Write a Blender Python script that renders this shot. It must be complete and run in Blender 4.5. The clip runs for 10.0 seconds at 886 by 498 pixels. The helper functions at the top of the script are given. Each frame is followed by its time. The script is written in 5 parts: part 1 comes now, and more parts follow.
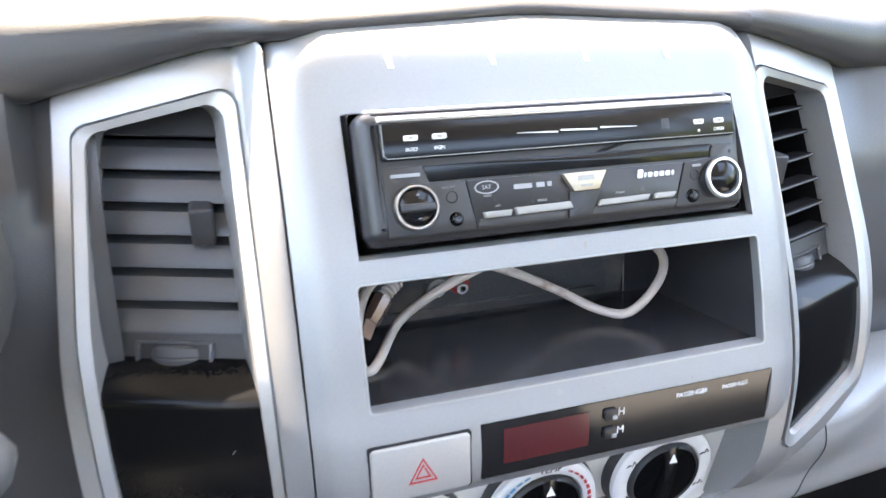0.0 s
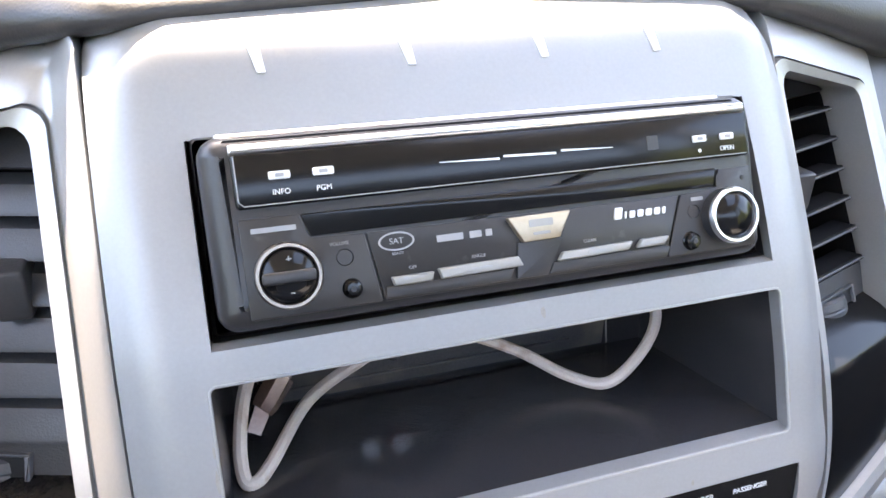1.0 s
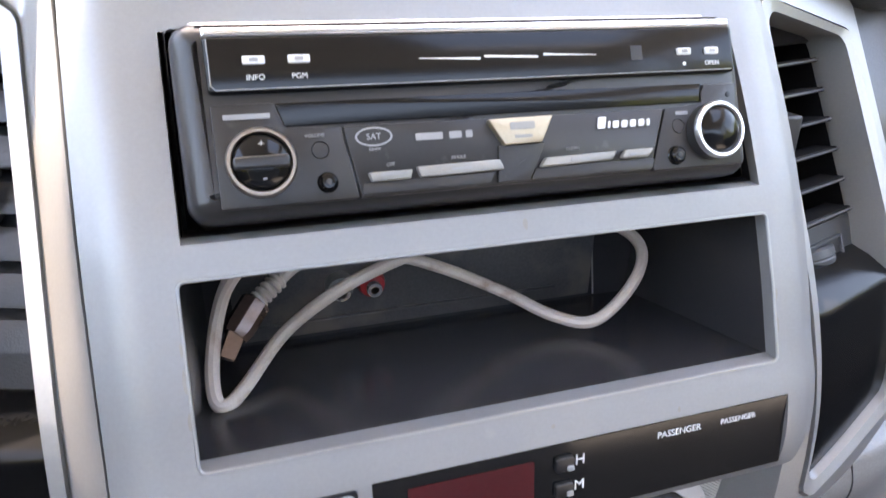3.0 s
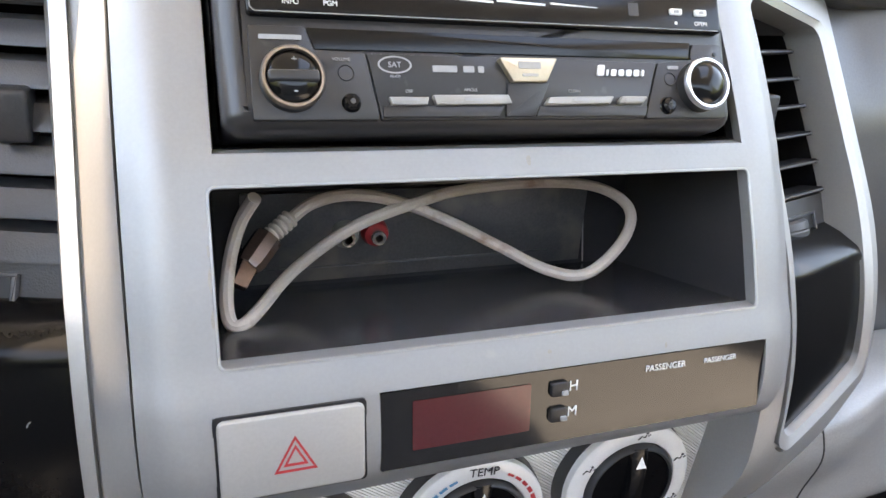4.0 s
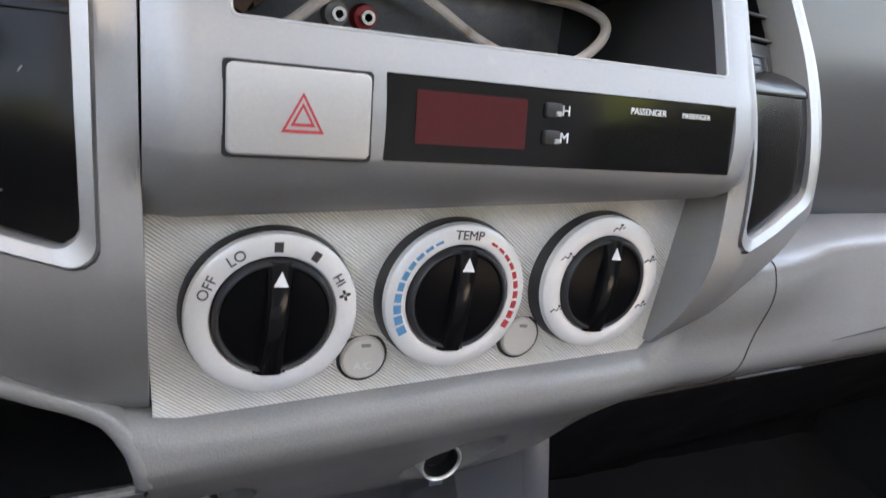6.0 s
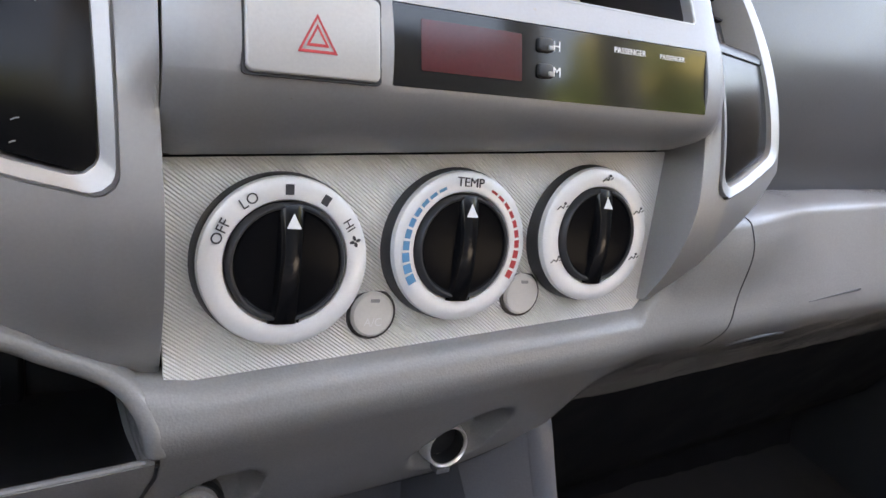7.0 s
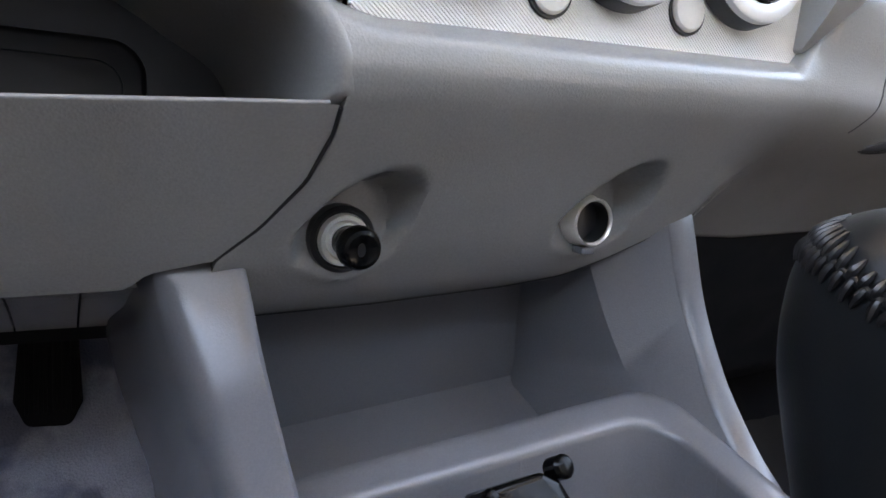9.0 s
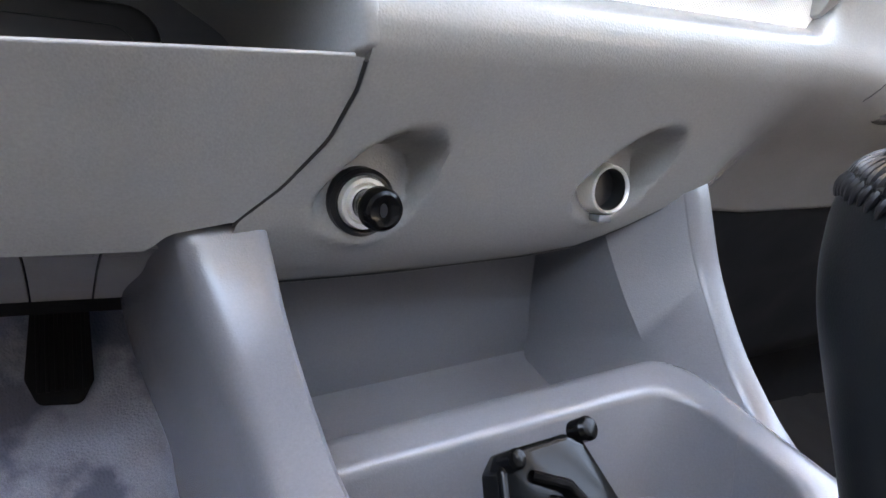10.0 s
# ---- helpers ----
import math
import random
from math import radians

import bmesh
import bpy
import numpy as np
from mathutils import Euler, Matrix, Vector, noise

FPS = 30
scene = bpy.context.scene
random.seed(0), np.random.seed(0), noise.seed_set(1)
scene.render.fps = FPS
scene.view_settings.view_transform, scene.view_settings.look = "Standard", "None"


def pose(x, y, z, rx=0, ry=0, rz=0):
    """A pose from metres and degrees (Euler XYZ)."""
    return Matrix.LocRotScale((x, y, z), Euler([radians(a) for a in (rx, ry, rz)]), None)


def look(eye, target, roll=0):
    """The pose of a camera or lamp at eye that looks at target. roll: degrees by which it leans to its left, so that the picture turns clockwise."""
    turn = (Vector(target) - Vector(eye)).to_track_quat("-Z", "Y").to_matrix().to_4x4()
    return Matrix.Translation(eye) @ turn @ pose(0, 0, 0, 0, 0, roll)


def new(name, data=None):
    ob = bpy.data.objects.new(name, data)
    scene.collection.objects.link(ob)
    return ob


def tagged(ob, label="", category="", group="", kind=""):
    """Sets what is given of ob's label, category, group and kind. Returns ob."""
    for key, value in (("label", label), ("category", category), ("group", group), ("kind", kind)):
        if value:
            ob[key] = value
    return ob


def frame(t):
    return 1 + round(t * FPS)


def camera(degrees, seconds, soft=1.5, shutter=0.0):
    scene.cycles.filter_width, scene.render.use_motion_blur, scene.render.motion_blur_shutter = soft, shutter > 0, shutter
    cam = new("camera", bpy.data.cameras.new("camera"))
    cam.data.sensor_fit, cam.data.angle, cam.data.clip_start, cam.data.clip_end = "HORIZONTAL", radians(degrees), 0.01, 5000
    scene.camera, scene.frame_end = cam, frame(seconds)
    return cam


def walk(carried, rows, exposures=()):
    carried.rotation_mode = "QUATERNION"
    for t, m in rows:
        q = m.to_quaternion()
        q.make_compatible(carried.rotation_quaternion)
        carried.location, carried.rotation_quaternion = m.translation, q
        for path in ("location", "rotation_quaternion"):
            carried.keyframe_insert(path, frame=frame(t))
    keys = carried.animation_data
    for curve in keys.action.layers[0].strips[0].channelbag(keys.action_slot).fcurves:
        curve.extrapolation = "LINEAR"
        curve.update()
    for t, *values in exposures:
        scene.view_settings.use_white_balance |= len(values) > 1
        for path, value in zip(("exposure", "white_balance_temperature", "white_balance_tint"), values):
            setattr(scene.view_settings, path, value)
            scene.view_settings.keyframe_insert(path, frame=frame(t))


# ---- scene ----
cam = camera(66.2, 10.0, shutter=0.25)
PATH = [
    (0, (-0.041, 0.065, 0.768), (0.52, 1.788, -0.08), 1.1),
    (0.5, (0.003, 0.113, 0.764), (0.548, 1.828, -0.108), 0.1),
    (1, (0.015, 0.137, 0.757), (0.565, 1.847, -0.121), 0.3),
    (1.5, (0.018, 0.147, 0.754), (0.583, 1.845, -0.138), 1.1),
    (2, (0.02, 0.147, 0.753), (0.593, 1.844, -0.136), 1.2),
    (2.5, (0.021, 0.144, 0.751), (0.592, 1.844, -0.133), 0.8),
    (3, (0.016, 0.126, 0.723), (0.595, 1.858, -0.093), 1.0),
    (3.2, (0.015, 0.12, 0.717), (0.57, 1.856, -0.106), 1.5),
    (4.3, (-0.005, 0.096, 0.689), (0.684, 1.85, 0.018), 3.9),
    (4.5, (-0.006, 0.09, 0.683), (0.699, 1.846, 0.037), 3.7),
    (5, (-0.015, 0.086, 0.668), (0.737, 1.839, 0.068), 4.9),
    (5.5, (-0.021, 0.076, 0.636), (0.772, 1.832, 0.099), 5.0),
    (6, (-0.029, 0.072, 0.589), (0.825, 1.792, 0.032), 6.9),
    (6.2, (-0.037, 0.07, 0.579), (0.868, 1.768, 0.034), 7.6),
    (7.3, (-0.051, 0.065, 0.533), (0.936, 1.784, 0.269), 2.4),
    (7.5, (-0.044, 0.066, 0.531), (0.895, 1.815, 0.288), 1.7),
    (8, (-0.064, 0.071, 0.482), (0.769, 1.883, 0.33), 2.2),
    (8.5, (-0.076, 0.089, 0.417), (0.866, 1.842, 0.209), 2.9),
    (9, (-0.103, 0.1, 0.39), (0.874, 1.834, 0.198), 2.1),
    (9.5, (-0.109, 0.103, 0.38), (0.875, 1.833, 0.19), 1.8),
    (10, (-0.111, 0.105, 0.375), (0.874, 1.834, 0.178), 1.7),
]
EXPOSURES = [(0, 4.6, 8200, 13), (1, 4.35, 8200, 17), (2.8, 4.2, 8500, 19), (4.5, 4.3, 9600, 14), (6.2, 4.15, 9700, 16), (7.5, 4.25, 9600, 18), (8.2, 4.1, 9500, 17), (9, 4.75, 9300, 15), (10, 5.65, 9300, 15)]
walk(cam, [(t, look(eye, target, roll)) for t, eye, target, roll in PATH], EXPOSURES)

# ---- light ----
SUN_AZ, SUN_EL = -12.0, 64.0  # degrees: bearing from straight ahead to the right, height
world = bpy.data.worlds.new("sky")
scene.world = world
world.use_nodes = True
wn, wl = world.node_tree.nodes, world.node_tree.links
sky = wn.new("ShaderNodeTexSky")
sky.sky_type, sky.sun_disc = "NISHITA", False
sky.sun_elevation, sky.sun_rotation = radians(SUN_EL), radians(SUN_AZ)
wl.new(sky.outputs[0], wn["Background"].inputs["Color"])
wn["Background"].inputs["Strength"].default_value = 0.14
sun = new("sun", bpy.data.lights.new("sun", "SUN"))
sun.data.energy, sun.data.angle, sun.data.color = 4.0, radians(0.5), (1.0, 0.95, 0.88)
sun.matrix_world = look((0, 0, 0), (-math.sin(radians(SUN_AZ)) * math.cos(radians(SUN_EL)),
                                    -math.cos(radians(SUN_AZ)) * math.cos(radians(SUN_EL)), -math.sin(radians(SUN_EL))))


# ---- materials ----
def mat(name, color, rough=0.5, metal=0.0, vary=0.08, scale=60.0, bump=0.0, bump_scale=900.0, coat=0.0, spec=0.5, stain=None):
    """Plastic, paint, leather or metal: colour varied at two sizes, roughness varied, fine relief."""
    m = bpy.data.materials.new(name)
    m.use_nodes = True
    n, k = m.node_tree.nodes, m.node_tree.links
    b = n["Principled BSDF"]
    b.inputs["Metallic"].default_value = metal
    b.inputs["Coat Weight"].default_value = coat
    b.inputs["Coat Roughness"].default_value = 0.08
    b.inputs["Specular IOR Level"].default_value = spec
    co = n.new("ShaderNodeTexCoord")
    big, small = n.new("ShaderNodeTexNoise"), n.new("ShaderNodeTexNoise")
    big.inputs["Scale"].default_value, small.inputs["Scale"].default_value = scale * 0.25, scale * 14
    big.inputs["Detail"].default_value, small.inputs["Detail"].default_value = 5, 3
    for t in (big, small):
        k.new(co.outputs["Object"], t.inputs["Vector"])
    add = n.new("ShaderNodeMath")
    add.operation = "ADD"
    k.new(big.outputs["Fac"], add.inputs[0])
    k.new(small.outputs["Fac"], add.inputs[1])
    ramp = n.new("ShaderNodeMapRange")
    ramp.inputs["From Min"].default_value, ramp.inputs["From Max"].default_value = 0.6, 1.4
    ramp.inputs["To Min"].default_value, ramp.inputs["To Max"].default_value = 1 - vary, 1 + vary
    k.new(add.outputs[0], ramp.inputs["Value"])
    hue = n.new("ShaderNodeHueSaturation")
    hue.inputs["Color"].default_value = (*color, 1)
    k.new(ramp.outputs[0], hue.inputs["Value"])
    last = hue.outputs["Color"]
    if stain:
        patch = n.new("ShaderNodeTexNoise")
        patch.inputs["Scale"].default_value, patch.inputs["Detail"].default_value = stain[1], 6
        k.new(co.outputs["Object"], patch.inputs["Vector"])
        lim = n.new("ShaderNodeMapRange")
        lim.inputs["From Min"].default_value, lim.inputs["From Max"].default_value = stain[2], stain[2] + 0.12
        k.new(patch.outputs["Fac"], lim.inputs["Value"])
        mix = n.new("ShaderNodeMix")
        mix.data_type = "RGBA"
        k.new(lim.outputs[0], mix.inputs["Factor"])
        k.new(last, mix.inputs["A"])
        mix.inputs["B"].default_value = (*stain[0], 1)
        last = mix.outputs["Result"]
    k.new(last, b.inputs["Base Color"])
    rr = n.new("ShaderNodeMapRange")
    rr.inputs["From Min"].default_value, rr.inputs["From Max"].default_value = 0.3, 0.7
    rr.inputs["To Min"].default_value, rr.inputs["To Max"].default_value = rough * 0.85, min(1, rough * 1.15)
    k.new(big.outputs["Fac"], rr.inputs["Value"])
    k.new(rr.outputs[0], b.inputs["Roughness"])
    if bump:
        tex = n.new("ShaderNodeTexVoronoi")
        tex.inputs["Scale"].default_value = bump_scale
        k.new(co.outputs["Object"], tex.inputs["Vector"])
        bp = n.new("ShaderNodeBump")
        bp.inputs["Strength"].default_value, bp.inputs["Distance"].default_value = bump, 0.0006
        k.new(tex.outputs["Distance"], bp.inputs["Height"])
        k.new(bp.outputs[0], b.inputs["Normal"])
    return m


SILVER = mat("silver_paint", (0.315, 0.316, 0.316), 0.48, 0.5, 0.05, 60, stain=((0.40, 0.38, 0.35), 55, 0.70))
BEZEL = mat("bezel_paint", (0.40, 0.398, 0.39), 0.46, 0.6, 0.05, 60)
RING = mat("ring_paint", (0.76, 0.76, 0.75), 0.36, 0.2, 0.04, 60)
GREY = mat("grey_plastic", (0.256, 0.251, 0.244), 0.235, 0, 0.10, 60, 0.14, 1000)
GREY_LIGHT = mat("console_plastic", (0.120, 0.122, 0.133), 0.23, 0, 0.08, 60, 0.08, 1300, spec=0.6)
HVAC = mat("hatched_plastic", (0.84, 0.83, 0.785), 0.42, 0.0, 0.05, 60)
PASS = mat("passenger_pad", (0.075, 0.075, 0.078), 0.335, 0, 0.12, 60, 0.05, 1100)
PAD = mat("dash_pad", (0.042, 0.041, 0.042), 0.42, 0, 0.10, 60, 0.12, 1100)
DARK = mat("dark_plastic", (0.035, 0.035, 0.037), 0.45, 0, 0.15, 60, 0.15, 1400)
BLACK = mat("black_plastic", (0.012, 0.012, 0.013), 0.34, 0, 0.15, 60)
GLOSS = mat("gloss_black", (0.005, 0.005, 0.0055), 0.16, 0, 0.1, 60, spec=0.3)
KNOB = mat("satin_black_knob", (0.004, 0.004, 0.0045), 0.21, 0, 0.1, 60, spec=0.05)
RIM = mat("charcoal_rim", (0.026, 0.026, 0.028), 0.45, 0, 0.1, 60)
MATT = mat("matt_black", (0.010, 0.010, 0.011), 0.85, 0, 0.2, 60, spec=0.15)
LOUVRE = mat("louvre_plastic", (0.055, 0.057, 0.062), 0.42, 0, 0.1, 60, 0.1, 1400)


def hatch(m):
    """Fine slanting hatch of moulded lines."""
    n, k = m.node_tree.nodes, m.node_tree.links
    co = n.new("ShaderNodeTexCoord")
    turn = n.new("ShaderNodeMapping")
    turn.inputs["Rotation"].default_value = (0, radians(-38), 0)
    k.new(co.outputs["Object"], turn.inputs["Vector"])
    w = n.new("ShaderNodeTexWave")
    w.bands_direction = "Z"
    w.inputs["Scale"].default_value = 255
    k.new(turn.outputs[0], w.inputs["Vector"])
    bp = n.new("ShaderNodeBump")
    bp.inputs["Strength"].default_value, bp.inputs["Distance"].default_value = 0.7, 0.0007
    k.new(w.outputs["Fac"], bp.inputs["Height"])
    k.new(bp.outputs[0], n["Principled BSDF"].inputs["Normal"])


hatch(HVAC)


# ---- builders ----
def mesh_ob(name, bm, material, sharp=32):
    bmesh.ops.remove_doubles(bm, verts=bm.verts, dist=1e-6)
    bmesh.ops.recalc_face_normals(bm, faces=bm.faces)
    me = bpy.data.meshes.new(name)
    for f in bm.faces:
        f.smooth = True
    bm.to_mesh(me)
    bm.free()
    me.set_sharp_from_angle(angle=radians(sharp))
    me.materials.append(material)
    return new(name, me)


def part(name, bm, material, parent=None, label="", sharp=32):
    ob = mesh_ob(name, bm, material, sharp)
    if parent is not None:
        ob.parent = parent
        ob.matrix_parent_inverse = parent.matrix_world.inverted()
    return tagged(ob, label)


def thing(name, place, label, category, group="", kind=""):
    ob = new(name)
    ob.empty_display_size = 0.02
    ob.matrix_world = place if isinstance(place, Matrix) else Matrix.Translation(place)
    return tagged(ob, label, category, group, kind)


def setting(ob, label, category):
    return tagged(ob, label, category, kind="structure")


def spline(pts, n):
    """Catmull-Rom through points, n steps a span."""
    p = [Vector(q) for q in pts]
    p = [2 * p[0] - p[1]] + p + [2 * p[-1] - p[-2]]
    out = []
    for i in range(1, len(p) - 2):
        a, b, c, d = p[i - 1:i + 3]
        for j in range(n):
            t = j / n
            out.append(0.5 * (2 * b + (c - a) * t + (2 * a - 5 * b + 4 * c - d) * t * t + (3 * b - a - 3 * c + d) * t ** 3))
    return out + [p[-2]]


def curve_fn(pairs):
    """A smooth function through (key, value) pairs."""
    dense = spline([(a, b, 0) for a, b in pairs], 8)
    ks, vs = [q.x for q in dense], [q.y for q in dense]
    return lambda z: float(np.interp(z, ks, vs))


def steps(*marks, most=0.008):
    """Marks and steps between them."""
    out = [marks[0]]
    for a, b in zip(marks, marks[1:]):
        n = max(1, math.ceil(abs(b - a) / most))
        out += [a + (b - a) * i / n for i in range(1, n + 1)]
    return out


def sheet(fn, us, vs, holes=(), back=(0, 0.003, 0), close=True):
    """A curved sheet over a grid, with openings, its edges turned back by a vector."""
    bm = bmesh.new()
    vert = {}

    def at(i, j):
        if (i, j) not in vert:
            vert[i, j] = bm.verts.new(fn(us[i], vs[j]))
        return vert[i, j]

    for i in range(len(us) - 1):
        for j in range(len(vs) - 1):
            u, v = (us[i] + us[i + 1]) / 2, (vs[j] + vs[j + 1]) / 2
            if not any(a < u < b and c < v < d for a, b, c, d in holes):
                bm.faces.new((at(i, j), at(i + 1, j), at(i + 1, j + 1), at(i, j + 1)))
    if close:
        edges = [e for e in bm.edges if len(e.link_faces) == 1]
        made = bmesh.ops.extrude_edge_only(bm, edges=edges)["geom"]
        bmesh.ops.translate(bm, verts=[g for g in made if isinstance(g, bmesh.types.BMVert)], vec=Vector(back))
    return bm


def loft(loops, closed=True, caps=(False, False)):
    """Bridges rings of points that have equal counts."""
    bm = bmesh.new()
    rows = [[bm.verts.new(p) for p in ring] for ring in loops]
    n = len(rows[0])
    for a, b in zip(rows, rows[1:]):
        for i in range(n if closed else n - 1):
            j = (i + 1) % n
            bm.faces.new((a[i], a[j], b[j], b[i]))
    if caps[0]:
        bm.faces.new(rows[0])
    if caps[1]:
        bm.faces.new(rows[-1][::-1])
    return bm


def rounded(corners, radii, seg=5, side=6):
    """A polygon with rounded corners in a plane: same count for the same number of corners."""
    out, n = [], len(corners)
    radii = radii if isinstance(radii, (list, tuple)) else [radii] * n
    ends = []
    for i in range(n):
        p, a, b = Vector(corners[i]), Vector(corners[i - 1]), Vector(corners[(i + 1) % n])
        da, db = (a - p).normalized(), (b - p).normalized()
        half = max(0.05, da.angle(db) / 2)
        d = min(radii[i] / math.tan(half), (a - p).length * 0.49, (b - p).length * 0.49)
        r = d * math.tan(half)
        c = p + (da + db).normalized() * (r / math.sin(half))
        s, e = p + da * d, p + db * d
        arc = []
        for q in range(seg + 1):
            t = q / seg
            v = (s - c).normalized().lerp((e - c).normalized(), t)
            arc.append(c + (v.normalized() * r if v.length > 1e-9 else v))
        ends.append(arc)
    for i in range(n):
        out += ends[i]
        a, b = ends[i][-1], ends[(i + 1) % n][0]
        out += [a.lerp(b, q / side) for q in range(1, side)]
    return out


def rect(x0, x1, z0, z1, r=0.0, seg=4):
    return [(q.x, q.y) for q in rounded([Vector((x0, z0)), Vector((x1, z0)), Vector((x1, z1)), Vector((x0, z1))], max(r, 1e-5), seg, 2)]


def poly(*pts, r=0.0004):
    return [(q.x, q.y) for q in rounded([Vector(p) for p in pts], r, 3, 3)]


def box(x0, x1, y0, y1, z0, z1, bevel=0.0, seg=2, m=None):
    bm = bmesh.new()
    bmesh.ops.create_cube(bm, size=1)
    bmesh.ops.transform(bm, matrix=Matrix.LocRotScale(((x0 + x1) / 2, (y0 + y1) / 2, (z0 + z1) / 2), None, (x1 - x0, y1 - y0, z1 - z0)), verts=bm.verts)
    if bevel:
        bmesh.ops.bevel(bm, geom=bm.edges[:], offset=bevel, segments=seg, affect="EDGES", profile=0.5)
    if m is not None:
        bmesh.ops.transform(bm, matrix=m, verts=bm.verts)
    return bm


def slab(outline, y0, y1, bevel=0.0, seg=2, m=None):
    """A plate: an outline in (x, z), its front at y0, its back at y1, front edge rounded."""
    n = len(outline)
    c = sum((Vector(p) for p in outline), Vector((0, 0))) / n
    rings = []
    if bevel:
        for q in range(seg + 1):
            a = math.pi / 2 * q / seg
            ins, dep = bevel * (1 - math.sin(a)), bevel * (1 - math.cos(a))
            ring = []
            for i in range(n):
                p, a0, b0 = Vector(outline[i]), Vector(outline[i - 1]), Vector(outline[(i + 1) % n])
                d = (b0 - a0)
                nrm = Vector((d.y, -d.x)).normalized() if d.length else Vector((0, 0))
                if nrm.dot(p - c) < 0:
                    nrm = -nrm
                w = p - nrm * ins
                ring.append((w.x, y0 + dep, w.y))
            rings.append(ring)
    else:
        rings.append([(p[0], y0, p[1]) for p in outline])
    rings.append([(p[0], y1, p[1]) for p in outline])
    bm = loft(rings, True, (True, True))
    if m is not None:
        bmesh.ops.transform(bm, matrix=m, verts=bm.verts)
    return bm


def lathe(profile, seg=40, m=None):
    """Turned about the y axis: (radius, y) from front to back; a zero radius closes."""
    bm = bmesh.new()
    rows = []
    for r, y in profile:
        if r < 1e-7:
            rows.append([bm.verts.new((0, y, 0))])
        else:
            rows.append([bm.verts.new((r * math.cos(2 * math.pi * i / seg), y, r * math.sin(2 * math.pi * i / seg))) for i in range(seg)])
    for a, b in zip(rows, rows[1:]):
        for i in range(seg):
            j = (i + 1) % seg
            if len(a) == 1 and len(b) > 1:
                bm.faces.new((a[0], b[i], b[j]))
            elif len(b) == 1 and len(a) > 1:
                bm.faces.new((a[i], a[j], b[0]))
            elif len(a) > 1:
                bm.faces.new((a[i], a[j], b[j], b[i]))
    if m is not None:
        bmesh.ops.transform(bm, matrix=m, verts=bm.verts)
    return bm


def tube(pts, r, seg=10, m=None, caps=True):
    """A round cord through points; r may be a list."""
    p = [Vector(q) for q in pts]
    rings, up = [], None
    for i, q in enumerate(p):
        d = (p[min(i + 1, len(p) - 1)] - p[max(i - 1, 0)]).normalized()
        up = (d.orthogonal() if up is None else up - d * up.dot(d)).normalized()
        side = d.cross(up)
        rr = r[i] if isinstance(r, (list, tuple)) else r
        rings.append([q + (up * math.cos(2 * math.pi * j / seg) + side * math.sin(2 * math.pi * j / seg)) * rr for j in range(seg)])
    bm = loft(rings, True, (caps, caps))
    if m is not None:
        bmesh.ops.transform(bm, matrix=m, verts=bm.verts)
    return bm


def join(*parts):
    bm = bmesh.new()
    for q in parts:
        me = bpy.data.meshes.new("t")
        q.to_mesh(me)
        q.free()
        bm.from_mesh(me)
        bpy.data.meshes.remove(me)
    return bm


def words(text, size, m, depth=0.00012, align="CENTER"):
    """Raised lettering as a bmesh: m takes x right, y up, z towards the reader."""
    cu = bpy.data.curves.new("t", "FONT")
    cu.body, cu.size, cu.align_x, cu.align_y, cu.extrude = text, size, align, "CENTER", depth
    ob = bpy.data.objects.new("t", cu)
    me = ob.to_mesh()
    bm = bmesh.new()
    bm.from_mesh(me)
    ob.to_mesh_clear()
    bpy.data.objects.remove(ob)
    bpy.data.curves.remove(cu)
    bmesh.ops.transform(bm, matrix=m, verts=bm.verts)
    return bm


# ---- the dash: surfaces ----
XC = 0.095  # middle of the stack
# heights and depths of the panel's and the surrounds' faces
panel_y = curve_fn([(0.50, 0.36), (0.5365, 0.2960), (0.5400, 0.2860), (0.5445, 0.2785), (0.5500, 0.2738), (0.5560, 0.2720), (0.567, 0.2722), (0.581, 0.2755), (0.592, 0.2803), (0.616, 0.2895), (0.640, 0.3000),
                    (0.652, 0.3058), (0.675, 0.319), (0.70, 0.335), (0.715, 0.3435), (0.722, 0.3485), (0.728, 0.355), (0.733, 0.364), (0.736, 0.378), (0.737, 0.40)])
bezel_y = curve_fn([(0.43, 0.338), (0.447, 0.322), (0.455, 0.315), (0.465, 0.307), (0.48, 0.296), (0.50, 0.287), (0.52, 0.284), (0.56, 0.289), (0.60, 0.304),
                    (0.65, 0.332), (0.704, 0.364), (0.715, 0.372), (0.73, 0.392)])


def panel_at(x, z):
    over = max(0.0, abs(x - XC) - 0.1078)
    return Vector((x, panel_y(z) + 0.62 * over, z))


def bezel_at(x, z, off=0.0):
    d = abs(x - XC)
    y = bezel_y(z) + 0.33 * max(0.0, d - 0.137)
    near = min(1.0, max(0.0, (d - 0.1195) / 0.011))
    if z > 0.545:
        y = y * near + (panel_y(z) + 0.0085) * (1 - near)
    return Vector((x, y + off, z))


bolster_low = curve_fn([(0.320, 0.425), (0.328, 0.412), (0.336, 0.396), (0.345, 0.381), (0.36, 0.366), (0.38, 0.349), (0.40, 0.332), (0.417, 0.3165), (0.424, 0.3105), (0.432, 0.3065), (0.440, 0.3065)])


def bolster_at(x, z):
    return Vector((x, bolster_low(z) if z <= 0.44 else 0.3065 + 0.22 * (z - 0.44), z))


# ---- the dash: structure ----
def roll(x):
    """The lower dash stands a little askew."""
    return 0.045 * (x - XC)


